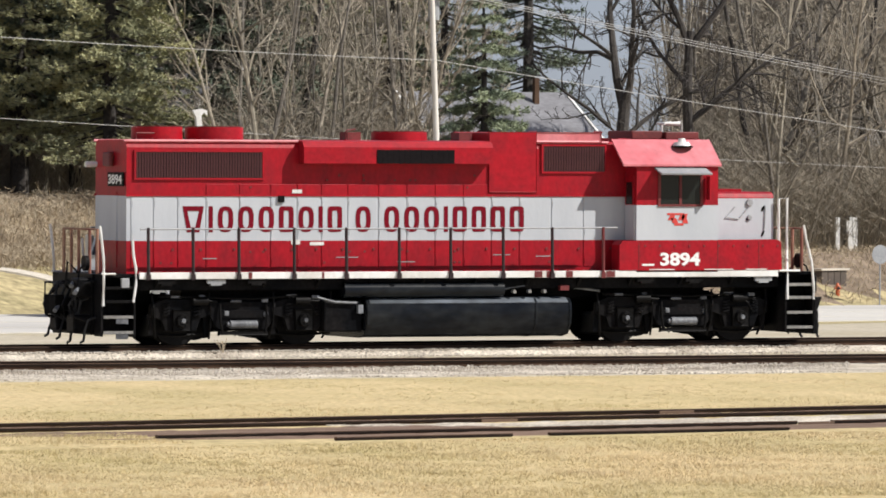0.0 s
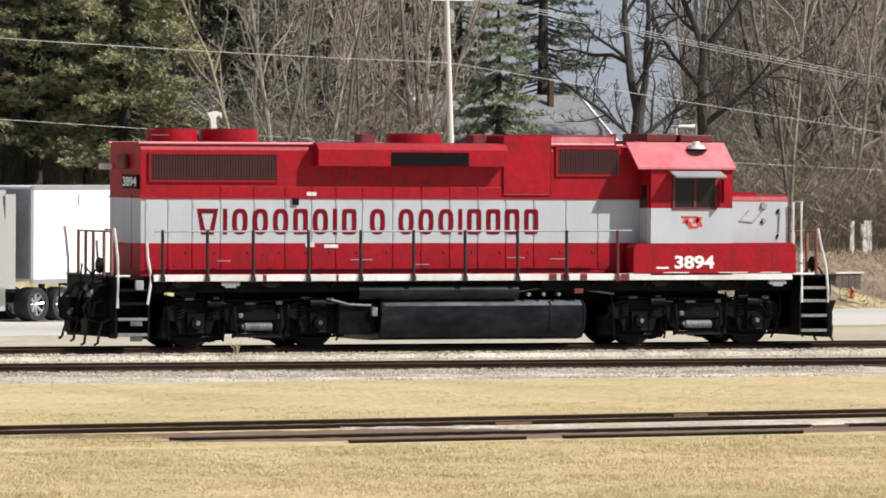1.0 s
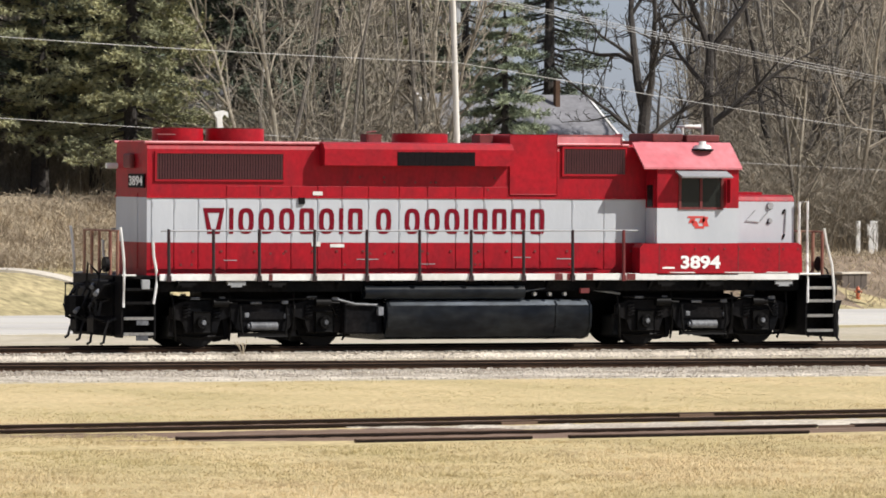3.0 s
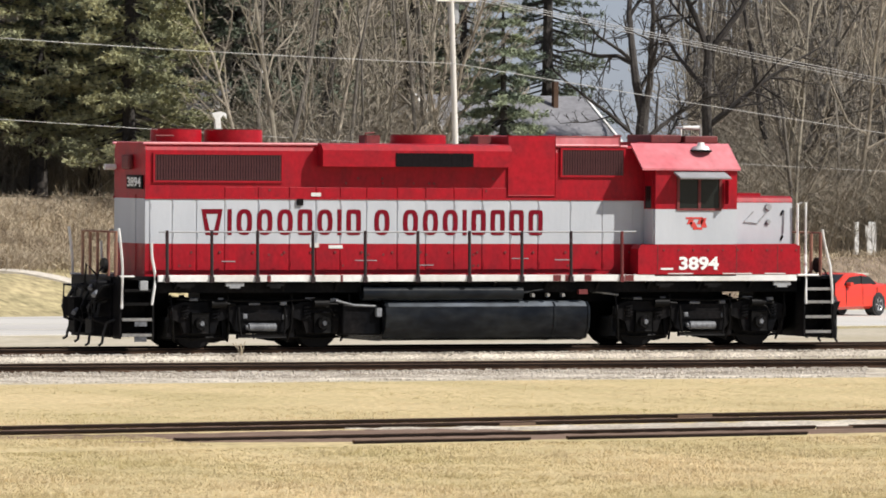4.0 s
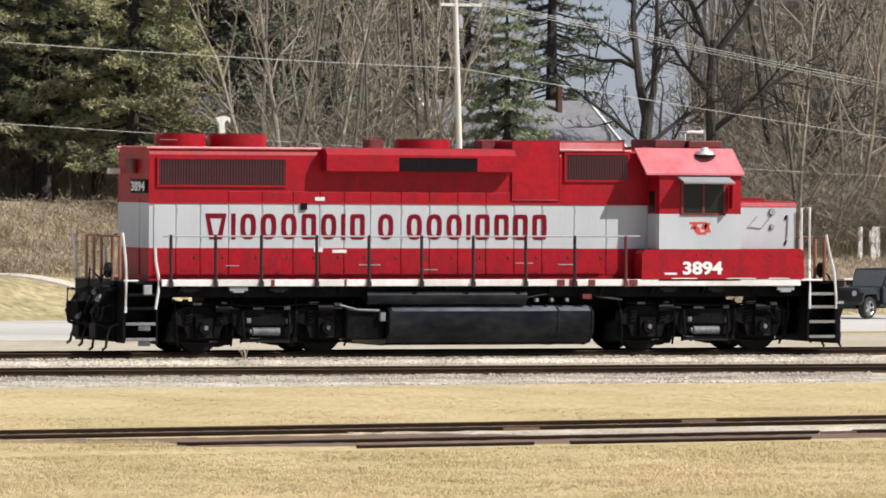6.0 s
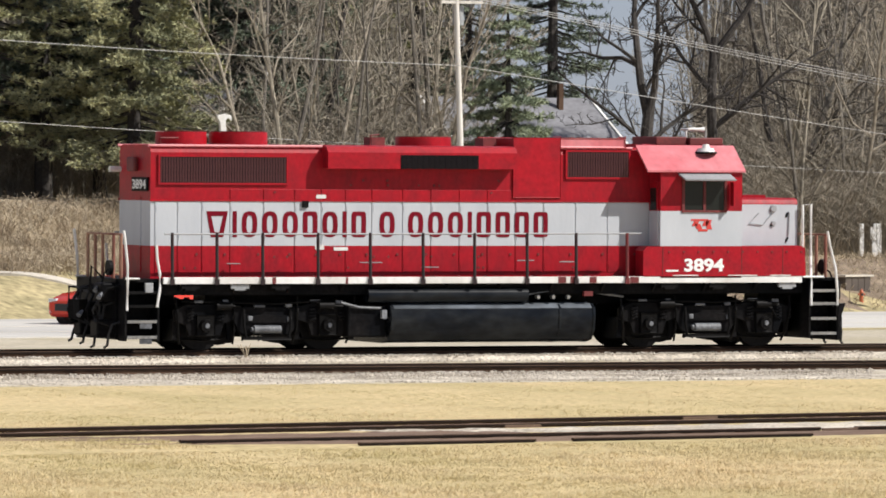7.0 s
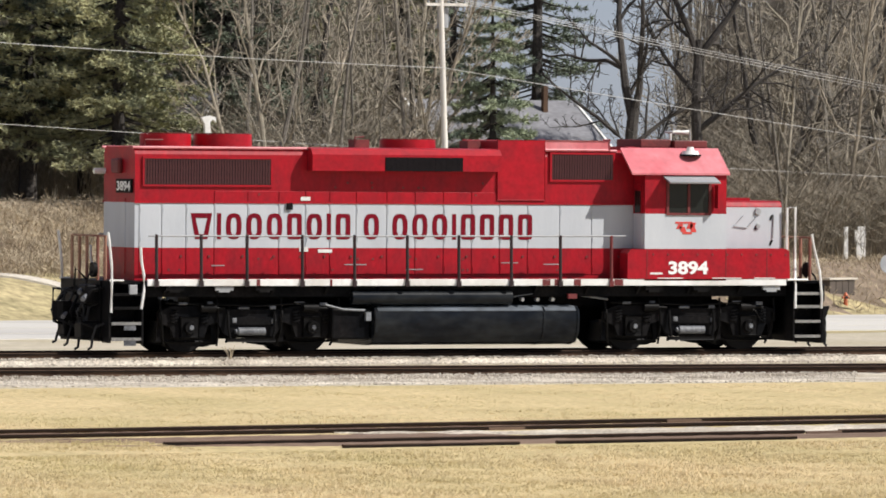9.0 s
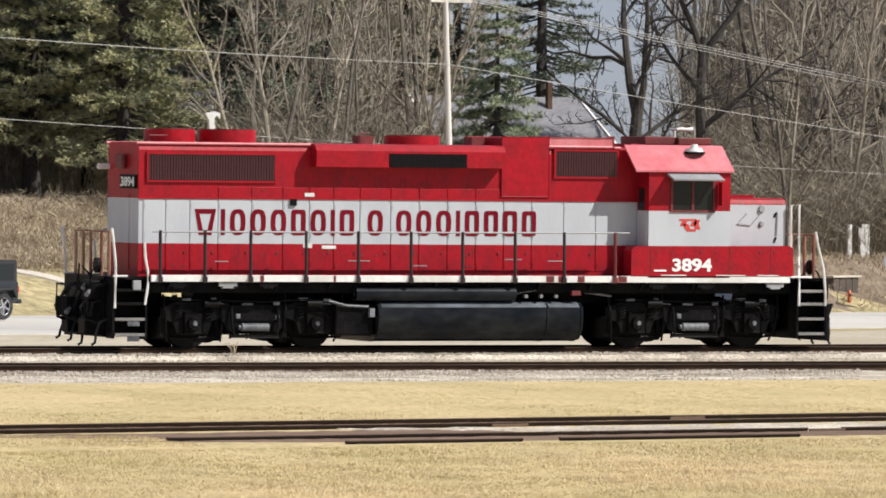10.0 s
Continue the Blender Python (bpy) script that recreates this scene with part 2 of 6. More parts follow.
def ground_z(x, y):
    s, v = road_uv(x, y)
    if v < -13.0:
        z = -0.22 + (road_z(s) - 0.03 + 0.22) * ramp(0, 1, 1 - (-13.0 - v) / 34.0) if y > 2.5 else -0.22
        if y < -12:
            d = y - near_line(x)
            z = -0.12 + 0.052 * ramp(0, 1, (3.2 - d) / 2.0) * ramp(0, 1, (d + 8.0) / 2.0)
        return z
    zr = road_z(s) - 0.03
    if v < 5.2:
        return zr
    z = ramp(zr, 0.05, (v - 5.2) / 5.5)
    if v > 10.5:
        z = 0.05 + ramp(0, 2.3, (v - 11.0) / 11.0)
    if v > 30:
        z += (v - 30) * 0.13 * ramp(0, 1, (v - 30) / 40.0) * ramp(1, 0, (y - 190.0) / 70.0) * ramp(0, 1, abs(x - (0.4475 * (y + 126.0) - 54.8)) / (9.0 + 0.06 * max(y, 0.0)))
    z += 0.12 * noise.noise((x * 0.35, y * 0.35, 0.0)) * (1 if v > 11 else 0.2)
    return min(z, 26.0)


def build_ground():
    xs = [-2500, -1200, -600, -300] + list(np.arange(-160, 220, 3.0)) + [300, 600, 1200, 2500]
    ys = [-2500, -1200, -600, -300] + list(np.arange(-150, 250, 1.25)) + [320, 600, 1200, 2500]
    verts = [(x, y, ground_z(x, y)) for y in ys for x in xs]
    nx = len(xs)
    faces, kinds = [], []
    for j in range(len(ys) - 1):
        for i in range(nx - 1):
            faces.append((j * nx + i, j * nx + i + 1, (j + 1) * nx + i + 1, (j + 1) * nx + i))
            x, y = (xs[i] + xs[i + 1]) / 2, (ys[j] + ys[j + 1]) / 2
            s, v = road_uv(x, y)
            if y < -16.2:
                kinds.append(0)
            elif y < 9:
                kinds.append(1)
            elif v < -13:
                kinds.append(1 if s < 16 else 2)
            elif v < 11:
                kinds.append(3 if s > 28 and v > 6.5 else 2)
            elif v < (19.5 if s < 22 else 27):
                kinds.append(4)
            else:
                kinds.append(3)
    g = raw("ground", verts, faces, LAWN)
    for m in (DIRT, BANK, LITTER, BRUSH_FLOOR):
        g.data.materials.append(m)
    g.data.polygons.foreach_set("material_index", kinds)
    for p in g.data.polygons:
        p.use_smooth = True
    tagged(g, "dormant tan lawn, gravel and leaf litter ground", "ground", kind="structure")


build_ground()


def road_strip(name, v0, v1, lift, material, label, category, s0=-200, s1=240, thick=0.02):
    ss = list(np.arange(s0, s1 + 1, 4.0))
    verts, faces = [], []
    for s in ss:
        for v in (v0, v1):
            x, y = on_road(s, v)
            verts.append((x, y, (road_z(s) if v0 < 5 else 0.08) + lift))
        for v in (v1, v0):
            x, y = on_road(s, v)
            verts.append((x, y, (road_z(s) if v0 < 5 else 0.08) + lift - thick - 0.1))
    for i in range(len(ss) - 1):
        a, b = i * 4, i * 4 + 4
        for k in range(4):
            faces.append((a + k, b + k, b + (k + 1) % 4, a + (k + 1) % 4))
    ob = raw(name, verts, faces, material)
    return tagged(ob, label, category, kind="structure")


road_strip("road", -13.0, 5.0, 0.0, ASPHALT, "sun-bleached grey asphalt road", "road")


def path_v(s):
    """How far behind the road the slanting footpath runs."""
    return 11.1 - 1.25 * (s - 10.65)


def build_footpath():
    """A path that climbs the bank at a slant."""
    verts, faces = [], []
    ss = list(np.arange(3.5, 16.6, 0.4))
    for s in ss:
        for w in (-0.4, 0.4):
            x, y = on_road(s, path_v(s) + w)
            zs = ground_z(x, y)
            verts += [(x, y, zs + (0.09 if w > 0 else 0.05)), (x, y, zs - 0.3)]
    for i in range(len(ss) - 1):
        a = i * 4
        for q in ((0, 2, 6, 4), (0, 4, 5, 1), (2, 3, 7, 6)):
            faces.append(tuple(a + k for k in q))
    tagged(raw("footpath", verts, faces, CONCRETE), "pale concrete footpath slanting up the bank", "path", kind="structure")


build_footpath()
for v in (-8.6, -3.2):
    road_strip("lane_line", v, v + 0.12, 0.006, CONCRETE, "worn white lane line on asphalt", "road marking", thick=0.0)


# ------------------------------------------------------------------ tracks
def rail_outline(w=0.068, h=0.17):
    return [(-w, 0), (w, 0), (w, 0.02), (0.009, 0.04), (0.009, h - 0.046), (0.04, h - 0.04), (0.04, h - 0.008), (0.03, h), (-0.03, h), (-0.04, h - 0.008), (-0.04, h - 0.04), (-0.009, h - 0.046), (-0.009, 0.04), (-w, 0.02)]


def rail(pts, parent, top=0.0):
    """A rail swept along points of the plan."""
    o = rail_outline()
    bm = bmesh.new()
    rings = []
    for i, p in enumerate(pts):
        a, b = Vector(pts[max(i - 1, 0)]), Vector(pts[min(i + 1, len(pts) - 1)])
        d = (b - a).normalized()
        n = Vector((-d.y, d.x))
        rings.append([bm.verts.new((p[0] + n.x * q[0], p[1] + n.y * q[0], top - 0.17 + q[1])) for q in o])
    k = len(o)
    for r0, r1 in zip(rings, rings[1:]):
        for j in range(k):
            f = bm.faces.new((r0[j], r0[(j + 1) % k], r1[(j + 1) % k], r1[j]))
            # head sides and undersides take the painted shade colour
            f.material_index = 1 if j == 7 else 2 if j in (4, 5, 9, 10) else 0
    bm.faces.new(rings[0]), bm.faces.new(rings[-1])
    ob = part("rail", bm, RAIL_RUST, parent)
    ob.data.materials.append(RAIL_HEAD)
    ob.data.materials.append(RAIL_SHADE)
    return ob


def curve(f, x0, x1, step=4.0):
    return [(x, f(x)) for x in np.arange(x0, x1 + step, step)]


def track(name, centre, x0, x1, label, half, seed, top=0.0, bed=1.9, ties=True, skirt=0.55, beyond=0.0):
    t = tagged(new(name), label, "railway track", kind="structure")
    for side in (half, -half):
        rail(curve(lambda x: centre(x) + side, x0, x1), t, top)
    rng = random.Random(seed)
    # ballast bed with an uneven stony surface
    xs = np.arange(x0, x1, 0.45)
    prof = sorted([-bed - skirt, -bed, -0.8 * bed, -0.5 * bed, -0.3, 0, 0.3, 0.5 * bed, 0.8 * bed, bed + beyond, bed + beyond + skirt])
    verts, faces = [], []
    for x in xs:
        for q in prof:
            edge = q in (prof[0], prof[-1])
            z = top - (0.42 if edge else 0.12 + 0.012 * rng.random() + (0.02 if abs(q) < 0.7 else 0))
            verts.append((x + rng.uniform(-.1, .1), centre(x) + q + (rng.uniform(-.4, .4) * skirt if abs(q) >= bed else 0), z))
    n = len(prof)
    for i in range(len(xs) - 1):
        for j in range(n - 1):
            faces.append((i * n + j, (i + 1) * n + j, (i + 1) * n + j + 1, i * n + j + 1))
    bb = raw("ballast_bed", verts, faces, BALLAST, t)
    for p in bb.data.polygons:
        p.use_smooth = True
    if ties:
        bm = bmesh.new()
        box(bm, -0.11, 0.11, -1.28, 1.28, -0.15, 0)
        first = part("tie", bm, TIE, t)
        first.location = (-40, centre(-40), top - 0.155 + 0.018)
        for k in range(1, 110):
            x = -40 + 0.52 * k
            o = new("tie", first.data)
            o.parent, o.location = t, (x, centre(x), top - 0.155 + 0.018 + rng.uniform(-0.02, 0.018))
            o.rotation_euler[2] = rng.uniform(-0.03, 0.03)
    return t


def build_tracks():
    track("track_main", lambda x: 0.0, -160, 200, "straight rusty track under the locomotive", 0.752, 1)
    track("track_middle", middle_line, -160, 200, "rusty siding track in pale ballast", 0.752, 2)
    near_track()


def middle_line(x):
    return -9.9 - 0.035 * (x + 8)


def apron_edge(x):
    """Where the gravel before the middle track gives way to the lawn."""
    return -6.2 + .03 * (x + 18) + .35 * noise.noise((x * .4, 3.1, 0)) + .25 * noise.noise((x * 1.7, 8.2, 0))


def gravel_apron():
    xs = np.arange(-90, 90, .3)
    rng = random.Random(4)
    verts, faces = [], []
    n = 12
    for x in xs:
        for k in range(n):
            q = -2.0 + (apron_edge(x) + 2.0) * k / (n - 1)
            z = -.13 + .018 * k / (n - 1) * 2 + rng.uniform(-.012, .012) - (.06 if k == n - 1 else 0)
            verts.append((x, middle_line(x) + q, z))
    for i in range(len(xs) - 1):
        for k in range(n - 1):
            faces.append((i * n + k, i * n + k + 1, (i + 1) * n + k + 1, (i + 1) * n + k))
    o = raw("gravel_apron", verts, faces, BALLAST)
    for f in o.data.polygons:
        f.use_smooth = True
    tagged(o, "pale crushed stone spread beside the siding track", "gravel", kind="structure")


gravel_apron()


def name_bars(parent):
    """The owner's name along the hood: one plain shape for each letter, rings and single bars."""
    wide = {"w": .56, "i": .11, "o": .41, "n": .39, " ": .10}
    kinds = "wiooonoin o oooinnnn"
    gap = .13
    scale = 7.78 / (sum(wide[k] + gap for k in kinds) - gap)
    z0, z1, stroke = 2.36, 2.90, .105
    x = -6.46
    for k in kinds:
        w = wide[k] * scale
        bm = bmesh.new()
        if k == "i":
            box(bm, x, x + w, -.942, -.936, z0, z1)
        elif k == "w":
            def four(lean, side, lo, hi, y):
                return [bm.verts.new(p) for p in ((x + lean + side, y, lo), (x + w - lean - side, y, lo), (x + w - side, y, hi), (x + side, y, hi))]
            rings = [four(.1, 0, z0, z1, -.936), four(.1, 0, z0, z1, -.942), four(.08, stroke, z0 + .1, z1 - .1, -.942), four(.08, stroke, z0 + .1, z1 - .1, -.936)]
            for r0, r1 in zip(rings, rings[1:]):
                for j in range(4):
                    bm.faces.new((r0[j], r0[(j + 1) % 4], r1[(j + 1) % 4], r1[j]))
        elif k in "on":
            power = .7 if k == "o" else .3
            turns = [2 * math.pi * j / 20 for j in range(20)]
            cx, cz = x + w / 2, (z0 + z1) / 2

            def loop(rx, rz, y):
                return [bm.verts.new((cx + rx * math.copysign(abs(math.cos(a)) ** power, math.cos(a)), y, cz + rz * math.copysign(abs(math.sin(a)) ** power, math.sin(a)))) for a in turns]
            rings = [loop(w / 2, .27, -.936), loop(w / 2, .27, -.942), loop(w / 2 - stroke, .18, -.942), loop(w / 2 - stroke, .18, -.936)]
            for r0, r1 in zip(rings, rings[1:]):
                for j in range(20):
                    bm.faces.new((r0[j], r0[(j + 1) % 20], r1[(j + 1) % 20], r1[j]))
        if k == " ":
            bm.free()
        else:
            part("letter_shape", bm, LETTER, parent)
        x += w + gap * scale


BRANCH = 4.4    # from the near track to the side track beyond it


def short_rail(side, x0, x1, t, top):
    step = (x1 - x0) / 4
    rail(curve(lambda x: near_line(x) + side, x0, x1 - 1e-6, step), t, top)


def bed_strip(name, q0, q1, x0, x1, material, parent, seed, jit, z=-.056, taper=False):
    """A strip of trodden dirt or stone between two rails, with ragged edges."""
    rng = random.Random(seed)
    xs = np.arange(x0, x1, .22)
    n = 7
    verts, faces = [], []
    for x in xs:
        for k in range(n):
            edge = k in (0, n - 1)
            full = min(1.0, (x - x0) / 4.5) if taper else 1.0
            q = q0 + (q1 - q0) * full * k / (n - 1) + (rng.uniform(-.09, .09) if edge else 0)
            verts.append((x, near_line(x) + q, z + rng.uniform(-jit, jit) - (.06 if edge else 0)))
    for k in range(len(xs) - 1):
        for m in range(n - 1):
            faces.append((k * n + m, (k + 1) * n + m, (k + 1) * n + m + 1, k * n + m + 1))
    o = raw(name, verts, faces, material, parent)
    for f in o.data.polygons:
        f.use_smooth = True


def near_track():
    """Two close tracks sunk in the lawn; the outer one is lost in the grass here and there."""
    near = tagged(new("track_near"), "rusty near track sunk in the lawn", "railway track", kind="structure")
    side = tagged(new("track_branch"), "rusty side track half buried in grass", "railway track", kind="structure")
    for q in (.752, -.752):
        rail(curve(lambda x: near_line(x) + q, -160, 120), near, 0.0)
    short_rail(-BRANCH + .752, -21.6, -10.55, side, -.004)
    short_rail(-BRANCH + .752, -9.9, 110, side, -.004)
    for x0, x1 in ((-19.3, -16.35), (-15.7, -11.5), (-4.0, 100)):
        short_rail(-BRANCH - .752, x0, x1, side, -.016)
    bed_strip("dirt_bed", .80, -.98, -160, 120, PLANK, near, 8, .006)
    bed_strip("dirt_bed", -BRANCH + .95, -BRANCH - .80, -22.5, 110, PLANK, side, 9, .006, -.056, True)
    bed_strip("dirt_shoulder", -.90, -BRANCH + 1.0, -25.5, BALLAST_X + .5, PLANK, side, 10, .008, -.060, True)
    bed_strip("ballast_bed", -.90, -BRANCH + 1.0, BALLAST_X - 2, 120, BALLAST, near, 11, .014, -.052, True)
    for t, x, q in ((near, -10.5, .752), (side, -10.2, -BRANCH + .752), (near, -14.5, -.752)):
        bm = bmesh.new()
        box(bm, -.33, .33, -.05, -.008, -.1, -.02, .008)
        o = part("joint_bar", bm, PLANK, t)
        o.matrix_basis = pose(x, near_line(x) + q, 0, 0, 0, 7.7)


build_tracks()


# ------------------------------------------------------------------ locomotive
def grille(name, x0, x1, z0, z1, y, parent, bars, material, back, label):
    bm = bmesh.new()
    for a, b, c, d in ((x0 - .04, x1 + .04, z1, z1 + .04), (x0 - .04, x1 + .04, z0 - .04, z0), (x0 - .04, x0, z0, z1), (x1, x1 + .04, z0, z1)):
        box(bm, a, b, y - .035, y + .02, c, d)
    g = part(name, bm, RED, parent, label)
    boxed("backing", (x0, x1, y - .006, y + .02, z0, z1), back, g)
    first = None
    w = (x1 - x0) / bars
    for i in range(bars):
        if first is None:
            bm = bmesh.new()
            prism(bm, [(-.3 * w, 0), (.3 * w, -.02), (.3 * w, -.012), (-.3 * w, .008)], "z", z0, z1)
            first = part("slat", bm, material, g)
            o = first
        else:
            o = new("slat", first.data)
            o.parent = g
        o.location = (x0 + w * (i + .5), y - .012, 0)
    return g


def wheel_set(x, parent):
    bm = bmesh.new()
    rod(bm, (x, -.9, .508), (x, .9, .508), .09, seg=16)
    ax = part("axle", bm, GRIME, parent)
    for s in (-1, 1):
        bm = bmesh.new()
        rod(bm, (x, s * .69, .508), (x, s * .715, .508), .545, seg=40)
        rod(bm, (x, s * .715, .508), (x, s * .82, .508), .51, .506, seg=40)
        part("wheel", bm, GRIME, ax, smooth=True)


def truck(cx, parent):
    t = new("truck")
    t.parent = parent
    for dx in (-1.37, 1.37):
        wheel_set(cx + dx, t)
    for s in (-1, 1):
        y0, y1 = s * .98, s * 1.1
        bm = bmesh.new()
        # cast side frame, arched over each wheel and dropped at the middle
        top = [(-2.05, .86), (-1.75, .98), (-.95, .98), (-.7, .88), (.7, .88), (.95, .98), (1.75, .98), (2.05, .86)]
        low = [(2.05, .62), (1.78, .55), (1.72, .30), (1.02, .30), (.96, .58), (.72, .66), (.62, .40), (.5, .32), (-.5, .32), (-.62, .40), (-.72, .66), (-.96, .58), (-1.02, .30), (-1.72, .30), (-1.78, .55), (-2.05, .62)]
        prism(bm, [(cx + a, z) for a, z in top + low], "y", y0, y1)
        bmesh.ops.bevel(bm, geom=bm.edges[:], offset=.018, segments=1, affect="EDGES")
        fr = part("side_frame", bm, BLACK, t)
        for dx in (-1.37, 1.37):
            x = cx + dx
            bm = bmesh.new()
            box(bm, x - .2, x + .2, y1, y1 + s * .07, .32, .74, .02)
            rod(bm, (x, y1 + s * .06, .52), (x, y1 + s * .16, .52), .15, .13, seg=20)
            for a in range(6):
                rod(bm, (x + .11 * math.cos(a * 1.047), y1 + s * .15, .52 + .11 * math.sin(a * 1.047)), (x + .11 * math.cos(a * 1.047), y1 + s * .18, .52 + .11 * math.sin(a * 1.047)), .02, seg=6)
            jb = part("journal_box", bm, GRIME, fr, smooth=True)
            bm = bmesh.new()
            rod(bm, (x, y1 + s * .16, .52), (x, y1 + s * .19, .52), .055, .045, seg=14)
            part("hub_cap", bm, DUSTY_GLINT, jb)
            # coil springs beside the box
            for e in (-.34, .34):
                bm = bmesh.new()
                pts = [(x + e + .075 * math.cos(k * .7), y1 - s * .02 + s * .05 + .03 * math.sin(k * .7), .60 + .0075 * k) for k in range(40)]
                pipe(bm, pts, .018, 5)
                part("coil_spring", bm, BLACK, fr)
            # brake cylinder and rigging above
            bm = bmesh.new()
            q = .55 if dx < 0 else -.55
            rod(bm, (x + q * .4, y1 + s * .08, .93), (x + q * .4 + .34, y1 + s * .08, .93), .085, seg=16)
            rod(bm, (x + q * .4 + .34, y1 + s * .08, .93), (x + q * .4 + .55, y1 + s * .08, .92), .025, seg=8)
            part("brake_cylinder", bm, GRIME, fr, smooth=True)
            for e in (-.62, .62):
                bm = bmesh.new()
                prism(bm, [(x + e - .05, .22), (x + e + .05, .22), (x + e * .93 + .05, .72), (x + e * .93 - .05, .72)], "y", y1 - s * .2, y1 - s * .14)
                box(bm, x + e * .9 - .04, x + e * .9 + .04, s * .7, s * .82, .38, .66)
                part("brake_shoe", bm, BLACK, fr)
        # swing hanger and leaf spring
        bm = bmesh.new()
        for dx in (-.52, .52):
            pipe(bm, [(cx + dx, y1 + s * .05, .86), (cx + dx, y1 + s * .09, .5), (cx + dx * .92, y1 + s * .09, .27)], .028)
        box(bm, cx - .55, cx + .55, y1, y1 + s * .1, .22, .30, .015)
        part("swing_hanger", bm, GRIME, fr)
        bm = bmesh.new()
        rod(bm, (cx - .3, y1 + s * .06, .44), (cx + .3, y1 + s * .06, .44), .085, seg=18)
        rod(bm, (cx - .36, y1 + s * .06, .44), (cx - .3, y1 + s * .06, .44), .05, seg=12)
        part("damper", bm, DUSTY_GLINT, fr, smooth=True)
        # sand pipes, pale clasps added as highlights, and cable loops along the frame
        for dx in (-2.02, -.74, .70, 2.0):
            bm = bmesh.new()
            pipe(bm, [(cx + dx, y1 - s * .02, 1.12), (cx + dx * .99, y1 + s * .05, .8), (cx + dx * .97, y1, .42), (cx + dx * .93, y1 - s * .16, .14)], .024, 6)
            part("sand_pipe", bm, GRIME, fr)
        for dx, z, w, h in ((-1.62, .995, .2, .05), (-.98, 1.0, .12, .06), (-.28, .9, .24, .05), (.42, .9, .14, .07), (.98, 1.0, .22, .06), (1.55, .97, .16, .07), (-.42, .62, .1, .1), (.46, .60, .1, .1)):
            boxed("frame_clasp", (cx + dx, cx + dx + w, min(y1, y1 + s * .06), max(y1, y1 + s * .06), z, z + h), DUSTY_GLINT, fr, bevel=.012)
        boxed("spring_plank", (cx - .48, cx + .48, y1 - s * .1, y1 + s * .04, .58, .74), BLACK, fr)
        bm = bmesh.new()
        pipe(bm, [(cx - 1.9, y1 + s * .04, 1.03), (cx - .8, y1 + s * .05, 1.0), (cx + .2, y1 + s * .05, .97), (cx + 1.2, y1 + s * .05, 1.03)], .018)
        pipe(bm, [(cx + 1.25, y1 + s * .1, .95), (cx + 1.5, y1 + s * .14, .84), (cx + 1.62, y1 + s * .1, .66)], .015)
        part("brake_pipe", bm, GRIME, fr)
    boxed("bolster", (cx - .45, cx + .45, -.95, .95, .3, .95), BLACK, t, bevel=.03)
    for dx in (-1.37, 1.37):
        bm = bmesh.new()
        q = cx + dx * .64
        rod(bm, (q, -.62, .5), (q, .62, .5), .40, seg=20)
        box(bm, q - .34, q + .34, -.6, .6, .14, .8, .05)
        part("traction_motor", bm, GRIME, t)
        boxed("gear_case", (cx + dx - .3, cx + dx + .3, -.66, .66, .13, .62), GRIME, t, bevel=.06)
        for s in (-1, 1):
            bm = bmesh.new()
            pipe(bm, [(cx + dx - .66, s * .84, .24), (cx + dx, s * .86, .2), (cx + dx + .66, s * .84, .24)], .03, 6)
            part("brake_rod", bm, GRIME, t)


def hood_profile(hw, z0, z1, r=.16):
    return [(-hw, z0), (-hw, z1 - r), (-hw + r * .3, z1 - r * .3), (-hw + r, z1), (hw - r, z1), (hw - r * .3, z1 - r * .3), (hw, z1 - r), (hw, z0)]


def split_levels(bm, levels):
    for z in levels:
        bmesh.ops.bisect_plane(bm, geom=bm.verts[:] + bm.edges[:] + bm.faces[:], plane_co=(0, 0, z), plane_no=(0, 0, 1))


